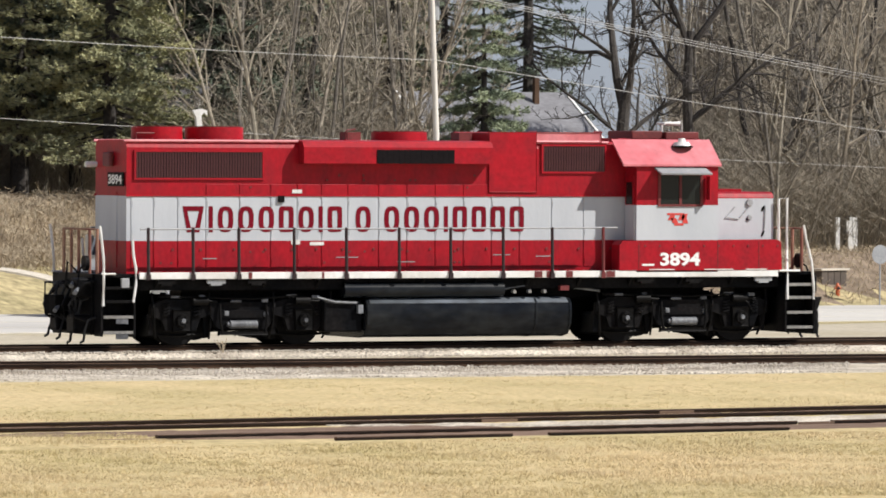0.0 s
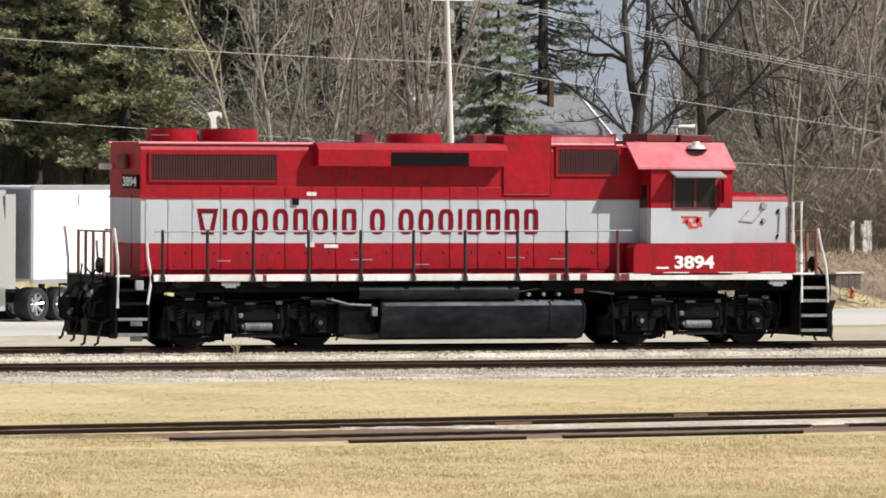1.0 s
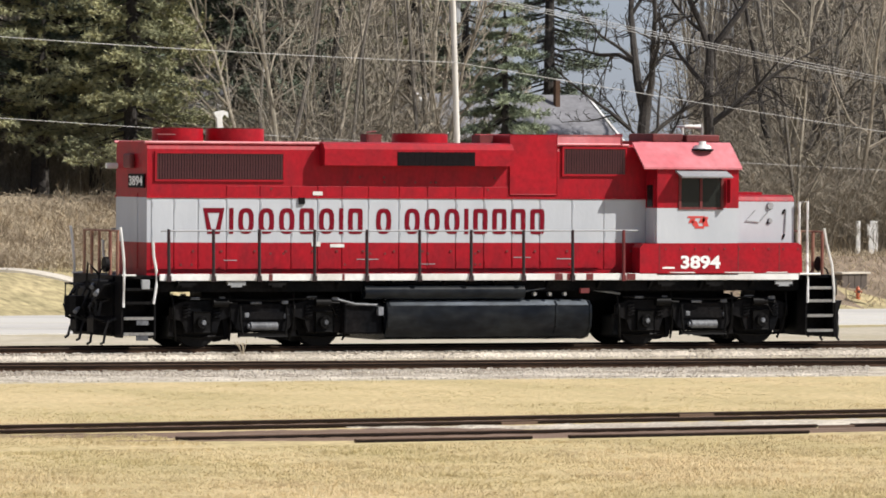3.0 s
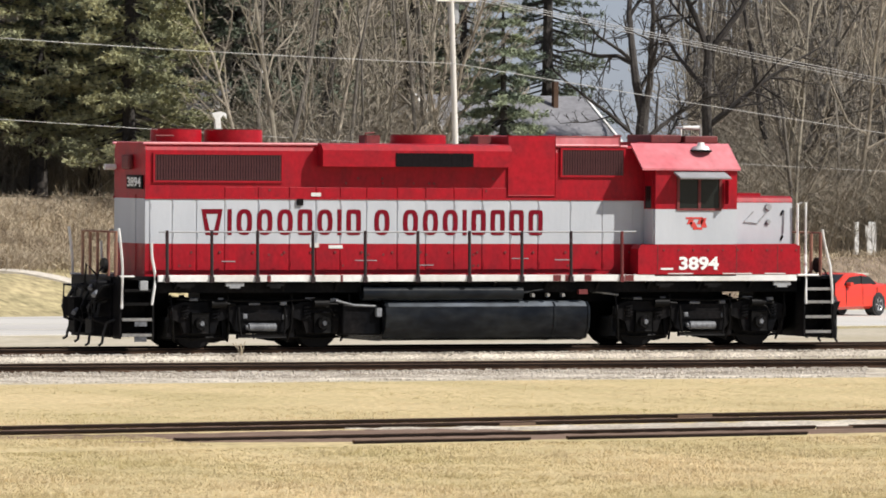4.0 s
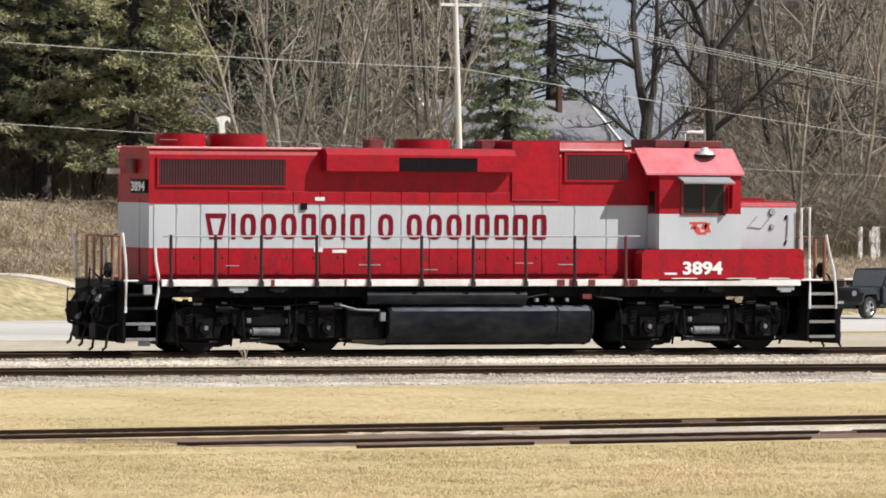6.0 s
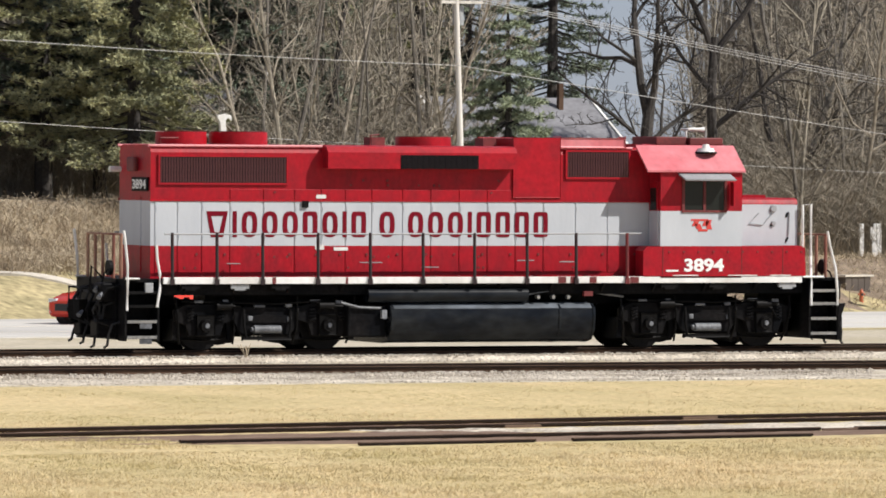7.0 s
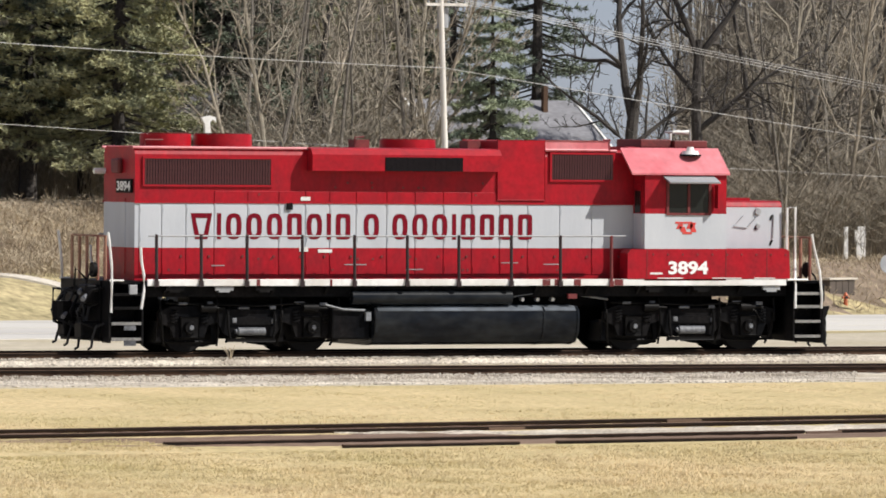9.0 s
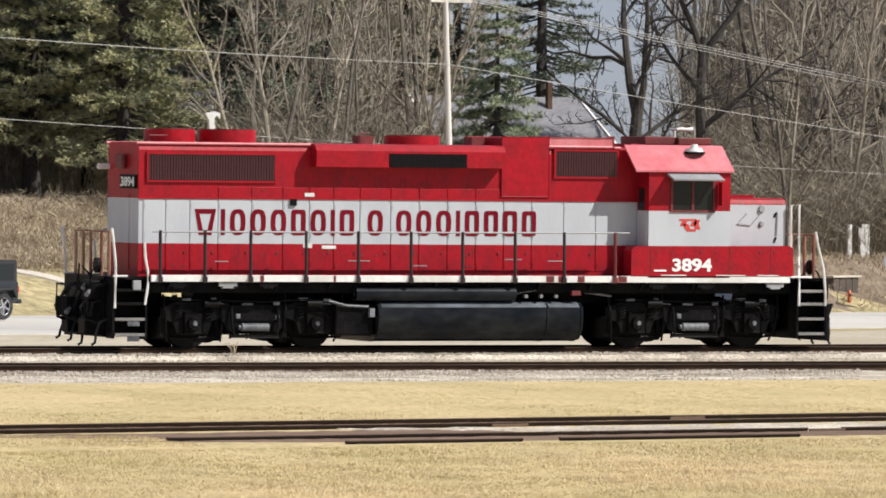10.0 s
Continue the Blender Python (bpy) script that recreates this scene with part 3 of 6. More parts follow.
def build_locomotive():
    L = tagged(new("locomotive"), "red and white diesel locomotive with faded paint", "locomotive")
    # underframe
    bm = bmesh.new()
    box(bm, -8.35, 7.95, -.75, .75, 1.16, 1.47)
    for a, b in ((-8.35, -6.95), (-6.25, 5.85), (6.6, 7.95)):
        box(bm, a, b, -.35, .35, .93, 1.16)
    box(bm, -7.6, 7.2, -1.45, 1.45, 1.4, 1.5)
    for s in (-1, 1):
        box(bm, -7.6, 7.2, s * 1.2, s * 1.27, 1.16, 1.42)
        for x in np.arange(-7.2, 7.2, 1.2):
            prism(bm, [(s * 1.27, 1.4), (s * 1.48, 1.4), (s * 1.27, 1.2)], "x", x, x + .05)
    part("underframe", bm, BLACK, L)
    for s in (-1, 1):
        bm = bmesh.new()
        box(bm, -7.62, 7.08, s * 1.47 - .03, s * 1.47 + .03, 1.395, 1.535, .008)
        st = part("side_sill", bm, WHITE, L, "white painted sill with scuffed patches")
        rng = random.Random(5 if s < 0 else 6)
        for x, w in ((-5.2, .08), (1.32, .18), (1.6, .12), (2.05, .16), (3.0, .2), (-3.55, .05)):
            boxed("scuff_patch", (x, x + w, s * 1.503 - .004, s * 1.503 + .004, 1.40, 1.53), GREY if rng.random() < .5 else RED_OLD, st)
        for x in (-7.0, -5.0, -5.9, 3.95, 5.1, 6.75):
            bm = bmesh.new()
            box(bm, x - .2, x + .2, s * 1.40, s * 1.46, 1.30, 1.385)
            box(bm, x - .12, x + .12, s * 1.38, s * 1.46, 1.26, 1.30)
            part("jacking_pad", bm, GREY if x in (-5.9, 6.75) else GRIME, st)
    # long hood
    bm = bmesh.new()
    prism(bm, hood_profile(.92, 1.5, 4.28), "x", -7.7, 3.72)
    split_levels(bm, (2.18, 3.115))
    hood = part("long_hood", bm, HOOD_PAINT, L)
    for s in (-1, 1):
        bm = bmesh.new()
        box(bm, -7.72, 3.7, s * .93 - .02, s * .93 + .02, 3.105, 3.15)
        part("drip_strip", bm, RED, hood)
        bm = bmesh.new()
        pipe(bm, [(-7.75, s * .9, 4.26), (3.3, s * .9, 4.26)], .03)
        part("roof_edge_rail", bm, PALE_RED, hood)
        # access doors
        edges = [-7.62, -7.12, -6.58, -5.95, -5.2, -4.5, -3.9, -3.35, -2.75, -2.05, -1.4, -.75, -.1, .55, 1.2, 1.95, 2.7, 3.45]
        for i, (a, b) in enumerate(zip(edges, edges[1:])):
            bm = bmesh.new()
            hi = 3.36 if 2 < i < 14 else 3.09
            box(bm, a + .02, b - .02, s * .922 - .012, s * .922 + .012, 1.62, hi, .006)
            split_levels(bm, (2.18, 3.115))
            d = part("hood_door", bm, HOOD_PAINT, hood)
            for z in (1.75, 2.35, 2.95):
                bm = bmesh.new()
                rod(bm, (a + .05, s * .935, z - .05), (a + .05, s * .935, z + .05), .009, seg=6)
                part("hinge", bm, HOOD_PAINT, d)
            bm = bmesh.new()
            rod(bm, (b - .1, s * .935, 2.0), (b - .1, s * .955, 2.0), .028, seg=8)
            part("latch", bm, RED_OLD, d)
        rng = random.Random(3)
        for k in range(34):
            x, z = rng.uniform(-7.4, 3.2), rng.choice((1.72, 1.95, 3.3, 3.55, 3.45))
            if s > 0 or (z > 3.4 and (x < -4.4 or x > 1.5)):
                continue
            bm = bmesh.new()
            rod(bm, (x, s * .93, z), (x, s * .945, z), .026, seg=8)
            part("bolt", bm, RED_OLD, hood)
        g = grille("radiator_grille", -7.5, -4.68, 3.49, 4.03, s * .925 if s < 0 else .925, hood, 46, GRILLE, GRILLE_BACK, "dark vertical-slat radiator grille")
        if s > 0:
            g.location.y, g.scale.y = 0, 1
        # blower housing
        bm = bmesh.new()
        prism(bm, [(s * .9, 3.80), (s * 1.22, 3.80), (s * 1.22, 4.14), (s * 1.12, 4.26), (s * .9, 4.29)], "x", -3.85, .48)
        du = part("duct_housing", bm, RED, hood)
        bm = bmesh.new()
        box(bm, -2.2, -.42, s * 1.222 - .006, s * 1.222 + .006, 3.80, 4.09)
        gr = part("intake_screen", bm, GRILLE_BACK, du, "black mesh intake screen")
        for k in range(14):
            boxed("screen_bar", (-2.2 + .127 * k, -2.19 + .127 * k, s * 1.227 - .004, s * 1.227 + .004, 3.81, 4.08), GRILLE_BACK, gr)
        # filter housing
        bm = bmesh.new()
        box(bm, .5, 1.6, s * .9, s * .955, 3.2, 4.48, .01)
        fh = part("filter_housing", bm, RED, hood)
        bm = bmesh.new()
        box(bm, 1.6, 3.12, s * .6, s * .93, 4.27, 4.48, .03)
        part("filter_roof", bm, PALE_RED, fh, "pale pinkish red roof hatch")
        grille("filter_grille", 1.76, 3.2, 3.64, 4.18, s * .925, hood, 24, GRILLE, GRILLE_BACK, "dark vertical-slat filter grille")
    for x, r, z in ((-6.68, .54, 4.55), (-5.40, .62, 4.55), (-1.18, .60, 4.47)):
        bm = bmesh.new()
        rod(bm, (x, 0, 4.26), (x, 0, z), r, r * .99, seg=36)
        fan = part("fan_shroud", bm, RED, hood, smooth=True)
        bm = bmesh.new()
        for k in range(5):
            pipe(bm, [(x + (r * (k + .6) / 5) * math.cos(a), (r * (k + .6) / 5) * math.sin(a), z + .012) for a in np.linspace(0, 6.283, 25)], .008, 4)
        part("fan_guard", bm, RED_OLD, fan)
    bm = bmesh.new()
    box(bm, .5, 1.6, -.9, .9, 4.26, 4.47, .02)
    part("hatch_cover", bm, RED, hood)
    for x in (-2.45, .12):
        boxed("exhaust_pipe", (x, x + .3, -.22, .22, 4.26, 4.46), RED_OLD, hood)
    for pts in ([(-2.6, -.5, 4.28), (-2.6, -.5, 4.5), (-2.4, -.5, 4.52)], [(-7.4, -.7, 4.28), (-7.4, -.7, 4.42), (-7.0, -.7, 4.42)]):
        bm = bmesh.new()
        pipe(bm, pts, .018)
        part("lift_lug", bm, RED_OLD, hood)
    # sensor pod, placard and paint chips on the side
    boxed("sensor_pod", (-4.32, -4.19, -.98, -.93, 2.98, 3.12), BLACK, hood)
    for x, z, w, h in ((-4.0, 3.17, .22, .08), (1.0, 3.25, .11, .07), (-4.02, 2.10, .2, .1), (-3.6, 2.08, .32, .07)):
        boxed("worn_decal", (x, x + w, -.944, -.938, z, z + h), WHITE, hood)
    for x, z, w in ((.6, 1.86, .4), (-3.0, 1.82, .5), (-1.6, 1.72, .4), (-6.0, 1.8, .3), (1.6, 1.83, .35)):
        boxed("scratch", (x, x + w, -.9415, -.937, z, z + .018), GREY, hood)
    name_bars(L)
    # rear end
    bm = bmesh.new()
    box(bm, -7.74, -7.70, -.46, .46, 3.31, 3.60, .01)
    nb = part("number_board", bm, BLACK, hood, "black number board with white digits")
    nb.location = (0, -.36, 0)
    lettering("road_number", "3894", NUMBER, nb, .80, .2, (-7.745, .40, 3.355), REAR, .02)
    bm = bmesh.new()
    box(bm, -7.82, -7.70, -.22, .22, 3.72, 4.02, .04)
    part("headlight_housing", bm, RED_OLD, hood)
    bm = bmesh.new()
    rod(bm, (-7.95, .86, 3.76), (-7.7, .86, 3.76), .06, seg=14)
    part("marker_lamp", bm, WHITE, hood, smooth=True)
    boxed("end_door", (-7.715, -7.70, -.38, .38, 1.62, 3.2), HOOD_PAINT, hood)

    # cab
    bm = bmesh.new()
    prism(bm, [(-1.5, 1.5), (-1.5, 3.78), (-.95, 4.28), (-.5, 4.36), (.5, 4.36), (.95, 4.28), (1.5, 3.78), (1.5, 1.5)], "x", 3.70, 5.63)
    split_levels(bm, (2.18, 2.93))
    cabin = part("cab", bm, CAB_PAINT, L)
    for s in (-1, 1):
        bm = bmesh.new()
        prism(bm, [(s * 1.57, 3.76), (s * 1.57, 3.80), (s * .95, 4.335), (s * .95, 4.29)], "x", 3.36, 5.68)
        part("roof_slope", bm, PALE_RED, cabin, "pale pinkish red sloping roof edge")
        bm = bmesh.new()
        for a, b, c, d in ((4.2, 4.26, 2.9, 3.62), (5.2, 5.26, 2.9, 3.62), (4.26, 5.2, 2.9, 2.95), (4.26, 5.2, 3.57, 3.62), (4.70, 4.76, 2.95, 3.57)):
            box(bm, a, b, s * 1.505 - .02, s * 1.505 + .02, c, d)
        wf = part("cab_window", bm, RED_OLD, cabin)
        boxed("pane", (4.26, 4.70, s * 1.502 - .004, s * 1.502 + .004, 2.95, 3.57), CAB_GLASS, wf)
        boxed("pane", (4.76, 5.2, s * 1.502 - .004, s * 1.502 + .004, 2.95, 3.57), CAB_GLASS, wf)
        bm = bmesh.new()
        prism(bm, [(s * 1.5, 3.74), (s * 1.5, 3.70), (s * 1.86, 3.58), (s * 1.87, 3.61)], "x", 4.12, 5.32)
        part("window_awning", bm, GREY, cabin, "pale grey window awning")
        boxed("mirror", (5.33, 5.37, s * 1.62 - .09, s * 1.62 + .09, 3.05, 3.55), RED, cabin)
    boxed("rear_door", (3.672, 3.70, -1.42, -.98, 1.62, 3.55), CAB_PAINT, cabin)
    boxed("rear_door_window", (3.662, 3.672, -1.34, -1.06, 2.95, 3.42), CAB_GLASS, cabin)
    bm = bmesh.new()
    box(bm, 4.0, 4.72, -.62, .62, 4.34, 4.52, .02)
    box(bm, 4.76, 5.55, -.7, .7, 4.34, 4.50, .02)
    part("roof_box", bm, RED_OLD, cabin, "low dark red air-conditioner box on the roof")
    bm = bmesh.new()
    for dy, q in ((-.18, .34), (0, .44), (.18, .3)):
        rod(bm, (5.0, dy, 4.68), (5.0 + q, dy, 4.68), .02, .05, seg=12)
    rod(bm, (4.98, -.2, 4.68), (4.98, .2, 4.68), .025)
    rod(bm, (5.0, 0, 4.5), (5.0, 0, 4.68), .025)
    part("air_horn", bm, WHITE, cabin, "pale metal air horn")
    bm = bmesh.new()
    pipe(bm, [(5.32, -.3, 4.4), (5.32, -.3, 4.76)], .018, 6)
    pipe(bm, [(5.42, -.1, 4.4), (5.42, -.1, 4.68)], .03, 6)
    part("antenna", bm, STEEL, cabin)
    bm = bmesh.new()
    rod(bm, (4.93, -1.14, 4.16), (4.93, -1.14, 4.20), .24, seg=18)
    be = part("beacon_base", bm, BLACK, cabin)
    bm = bmesh.new()
    rod(bm, (4.93, -1.14, 4.20), (4.93, -1.14, 4.28), .2, .16, seg=18)
    rod(bm, (4.93, -1.14, 4.28), (4.93, -1.14, 4.36), .09, .07, seg=14)
    part("beacon", bm, WHITE, be, "white roof beacon", True)
    # windscreen side of the cab
    for y in (-1.1, -.38, .38, 1.1):
        boxed("windscreen", (5.632, 5.64, y - .3, y + .3, 3.2, 3.68), CAB_GLASS, cabin)
    # round herald built of plain shapes
    bm = bmesh.new()
    for x, z, w, h, t in ((4.50, 2.66, .12, .10, .5), (4.62, 2.60, .13, .11, -.5), (4.74, 2.66, .12, .10, .5), (4.86, 2.60, .12, .12, -.4), (4.62, 2.74, .4, .04, 0), (4.70, 2.52, .22, .05, 0), (4.82, 2.70, .12, .09, .3)):
        vs = [Vector((-w / 2, 0, -h / 2)), Vector((w / 2, 0, -h / 2)), Vector((w / 2 + t * .1, 0, h / 2)), Vector((-w / 2 + t * .1, 0, h / 2))]
        prism(bm, [(x + v.x, z + v.z) for v in vs], "y", -1.508, -1.496)
    part("herald", bm, surface("herald_red", (0.60, 0.05, 0.04), 0.5, var=.1), cabin, "small orange-red emblem on the cab side")
    # side boxes with the road number
    for s in (-1, 1):
        bm = bmesh.new()
        prism(bm, [(3.3, 1.54), (3.3, 2.08), (3.38, 2.17), (7.05, 2.19), (7.14, 2.14), (7.16, 1.54)], "y", s * 1.1, s * 1.51)
        sb = part("battery_box", bm, RED, L)
        for x in (3.75, 5.62, 6.6):
            boxed("lid_seam", (x, x + .012, s * 1.512 - .003, s * 1.512 + .003, 1.56, 2.16), RED_OLD, sb)
        for x, w in ((4.0, .6), (5.3, .7), (6.3, .5)):
            boxed("scuff", (x, x + w, s * 1.512 - .002, s * 1.512 + .002, 1.545, 1.565), WHITE, sb)
        for k in range(10):
            x = 3.9 + .35 * k
            bm = bmesh.new()
            rod(bm, (x, s * 1.51, 2.06), (x, s * 1.525, 2.06), .022, seg=8)
            part("bolt", bm, RED_OLD, sb)
    lettering("road_number", "3894", NUMBER, L, .94, .285, (4.26, -1.517, 1.63), SIDE, .035, "white painted road number")
    boxed("stencil_bar", (3.83, 4.12, -1.518, -1.512, 1.635, 1.675), NUMBER, L)
    # short hood
    bm = bmesh.new()
    prism(bm, hood_profile(.92, 1.5, 3.21, .12), "x", 5.63, 7.24)
    split_levels(bm, (2.18, 3.07))
    nose = part("short_hood", bm, NOSE_PAINT, L)
    for s in (-1, 1):
        for x, z in ((6.62, 2.98), (6.62, 2.66), (6.98, 2.86), (6.98, 2.32)):
            bm = bmesh.new()
            prism(bm, [(x - .035, z - .06), (x, z - .07), (x + .05, z + .03), (x + .035, z + .06), (x - .015, z + .015)], "y", s * .92, s * .932)
            part("grab_bracket", bm, BLACK, nose)
        for pts in ([(6.3, s * .94, 2.88), (6.08, s * .94, 2.66), (6.4, s * .94, 2.63), (6.62, s * .94, 2.86)], [(7.04, s * .94, 2.9), (7.02, s * .94, 2.4)]):
            bm = bmesh.new()
            pipe(bm, pts, .012)
            part("grab_iron", bm, GREY, nose)
        for x, z, r, mt in ((6.66, 2.98, .085, GREY), (6.66, 2.66, .06, GREY)):
            bm = bmesh.new()
            rod(bm, (x, s * .93, z), (x, s * .965, z), r, r * .8, seg=16)
            part("sand_filler_cap", bm, mt, nose, smooth=True)
    boxed("sand_hatch", (6.2, 6.75, -.35, .35, 3.2, 3.27), RED, nose)
    bm = bmesh.new()
    rod(bm, (6.0, -.3, 3.2), (6.0, -.3, 3.34), .1, .07, seg=14)
    part("bell", bm, WHITE, nose, smooth=True)

    # walkway handrails
    for s in (-1, 1):
        bm = bmesh.new()
        pipe(bm, [(-7.6, s * 1.49, 2.43), (-3, s * 1.49, 2.435), (3.25, s * 1.49, 2.45)], .019)
        hr = part("handrail", bm, GREY, L, "thin faded handrail")
        for x in (-7.43, -6.44, -5.42, -4.18, -3.0, -1.8, -.62, .59, 1.73, 2.92):
            bm = bmesh.new()
            pipe(bm, [(x, s * 1.52, 1.4), (x, s * 1.49, 2.46)], .036, 8)
            box(bm, x - .045, x + .045, s * 1.53 - .02, s * 1.53 + .02, 1.38, 1.5)
            part("stanchion", bm, RED_OLD if x > 2.5 else POST_SHADE_RED, hr)
    # rear end platform, steps and couplers at both ends
    for end, xo, xi in (("rear", -8.43, -7.72), ("front", 7.95, 7.28)):
        d = -1 if end == "rear" else 1
        bm = bmesh.new()
        box(bm, min(xo, xi) - .02, max(xo, xi) + .02, -1.46, 1.46, 1.44, 1.50)
        pl = part("end_platform", bm, BLACK, L)
        for s in (-1, 1):
            for k, z in enumerate((.30, .62, .94, 1.22)):
                bm = bmesh.new()
                box(bm, min(xo, xi) + .03, max(xo, xi) - .03, s * 1.12, s * 1.46, z - .02, z + .015)
                step = part("step", bm, GRIME, pl)
                boxed("step_edge", (min(xo, xi) + .03, max(xo, xi) - .03, s * 1.47 - .012, s * 1.47 + .012, z - .03, z + .03), GRIME if k > 1 and end == "rear" else STEEL, step)
            bm = bmesh.new()
            box(bm, xi - .02, xi + .02, s * 1.05, s * 1.48, .2, 1.46)
            box(bm, xo - .02, xo + .02, s * 1.05, s * 1.46, .22, 1.46)
            box(bm, min(xo, xi), max(xo, xi), s * 1.02, s * 1.06, .25, 1.46)
            part("step_well", bm, BLACK, pl)
            bm = bmesh.new()
            if end == "rear":
                pipe(bm, [(-8.5, s * 1.5, 2.5), (-8.47, s * 1.5, 2.3), (-8.42, s * 1.5, 1.85), (-8.41, s * 1.5, 1.5), (-8.42, s * 1.5, .85)], .03)
                pipe(bm, [(-7.78, s * 1.5, 2.2), (-7.76, s * 1.5, 1.9), (-7.70, s * 1.5, 1.6), (-7.70, s * 1.5, 1.3), (-7.76, s * 1.5, .92)], .03)
                pipe(bm, [(-8.46, s * 1.5, 1.51), (-8.15, s * 1.5, 1.51)], .02)
            else:
                pipe(bm, [(7.68, s * 1.5, 2.5), (7.74, s * 1.5, 2.2), (7.88, s * 1.5, 1.7), (7.93, s * 1.5, 1.2), (7.93, s * 1.5, .9)], .03)
                pipe(bm, [(7.33, s * 1.0, 1.5), (7.33, s * 1.0, 3.06), (7.53, s * 1.0, 3.08), (7.53, s * 1.0, 1.95), (7.32, s * 1.44, 1.5), (7.3, s * 1.5, .9)], .03)
                pipe(bm, [(7.1, s * 1.5, 1.52), (7.6, s * 1.5, 1.52)], .022)
            part("grab_rail", bm, WHITE, pl, "white painted grab rail")
        boxed("pilot_plate", (xo + d * .02 - .03, xo + d * .02 + .03, -1.0, 1.0, .24, 1.5), BLACK, pl)
        # end railing posts
        bm = bmesh.new()
        for y in (-1.0, -.55, .1, .55, 1.0):
            pipe(bm, [(xo - d * .06, y, 1.48), (xo - d * .06, y, 2.42)], .036)
        pipe(bm, [(xo - d * .06, -1.05, 2.42), (xo - d * .06, 1.05, 2.42)], .02)
        part("end_railing", bm, RUSTY, pl, "rust-streaked red end railing")
        bm = bmesh.new()
        box(bm, min(xo, xo + d * .5), max(xo, xo + d * .5), -.2, .2, .72, 1.0, .03)
        part("draft_gear", bm, BLACK, pl)
        bm = bmesh.new()
        x = xo + d * .5
        prism(bm, [(x - d * .12, -.2), (x + d * .08, -.24), (x + d * .16, -.1), (x + d * .06, .02), (x + d * .18, .14), (x + d * .02, .26), (x - d * .12, .2)], "z", .66, 1.06)
        part("coupler", bm, GRIME, pl, "rusty dark knuckle coupler")
        for y in (-.8, -.55, .5, .75):
            bm = bmesh.new()
            pipe(bm, [(xo, y, 1.02), (xo + d * .22, y, .95), (xo + d * .3, y, .6), (xo + d * .26, y + .05, .3)], .032)
            part("air_hose", bm, RUBBER, pl)
        bm = bmesh.new()
        pipe(bm, [(xo + d * .15, -1.2, 1.3), (xo + d * .18, -.5, 1.28), (xo + d * .25, 0, 1.2), (xo + d * .18, 1.2, 1.3)], .022)
        pipe(bm, [(xo + d * .05, -.2, 1.5), (xo + d * .28, -.15, 1.75), (xo + d * .3, -.1, 1.25), (xo + d * .1, 0, 1.1)], .03)
        part("uncoupling_lever", bm, GRIME, pl)
        for y, l in ((-1.15, .12), (-.35, .1), (.3, .16), (1.0, .2)):
            bm = bmesh.new()
            pipe(bm, [(xo, y, .62), (xo + d * .2, y - .03, .55), (xo + d * .26, y, .34), (xo + d * .27, y + .06, l), (xo + d * .33, y + .1, l - .04)], .028)
            part("brake_hose", bm, RUBBER, pl)
        bm = bmesh.new()
        rod(bm, (xo + d * .02, -.62, 1.72), (xo + d * .1, -.62, 1.72), .16, seg=16)
        pipe(bm, [(xo + d * .06, -.62, 1.72), (xo + d * .2, -.7, 1.6), (xo + d * .3, -.75, 1.3), (xo + d * .24, -.8, 1.0)], .02)
        part("hand_brake", bm, BLACK, pl)
        for q, y0, y1, z0, z1 in ((.35, -.95, -.5, 1.02, 1.42), (.3, .45, .9, .3, .72), (.42, -.9, -.45, .28, .66)):
            boxed("junction_box", (min(xo, xo + d * q), max(xo, xo + d * q), y0, y1, z0, z1), BLACK, pl, bevel=.045)
        if end == "rear":
            rng = random.Random(17)
            for k in range(9):
                y = -1.15 + .27 * k
                bm = bmesh.new()
                a, b, c = rng.uniform(.16, .36), rng.uniform(.3, .55), rng.uniform(-.15, .15)
                pipe(bm, [(xo, y, 1.36 - .05 * (k % 3)), (xo + d * a, y + c * .3, 1.3), (xo + d * b, y + c, .95 - .1 * (k % 2)), (xo + d * b * .9, y + c, .62), (xo + d * .12, y + c * .4, .5)], .03, 6)
                part("jumper_hose", bm, RUBBER if k % 3 else GRIME, pl)
            for y, z, q, w in ((-1.02, 1.2, .36, .1), (-.62, 1.34, .3, .14), (-.2, .82, .5, .12)):
                bm = bmesh.new()
                rod(bm, (xo + d * q, y, z), (xo + d * (q + .12), y - w, z - .09), .035, .05, 10)
                part("glad_hand", bm, DUSTY_GLINT, pl, "dusty pale hose coupling")
            boxed("receptacle_box", (-8.02, -7.84, -1.5, -1.42, 1.22, 1.42), GREY, pl, "grey electrical receptacle box", .015)
            for z in (.34, .66):
                boxed("tread_riser", (-8.12, -7.86, -1.47, -1.44, z - .18, z - .04), DUSTY_GLINT, pl)
    # ploughshare at the front
    bm = bmesh.new()
    prism(bm, [(7.98, .92), (8.14, .95), (8.05, .7), (8.0, .45), (8.04, .15), (7.94, .15)], "y", -1.48, 1.48)
    part("snow_plough", bm, BLACK, L, "black steel pilot plough")
    # fuel tank and air reservoirs
    bm = bmesh.new()
    half = [(-1.02, .98), (-1.3, .95), (-1.42, .86), (-1.45, .7), (-1.42, .42), (-1.25, .2), (-.95, .14)]
    prism(bm, half + [(-a, b) for a, b in half[::-1]], "x", -2.5, 2.2)
    tank = part("fuel_tank", bm, TANK, L, "glossy black fuel tank", True)
    for x in (-2.49, 1.37, 2.16):
        bm = bmesh.new()
        o = [(a * 1.012, .56 + (b - .56) * 1.02) for a, b in half + [(-a, b) for a, b in half[::-1]]]
        prism(bm, o, "x", x, x + .05)
        part("tank_band", bm, TANK, tank)
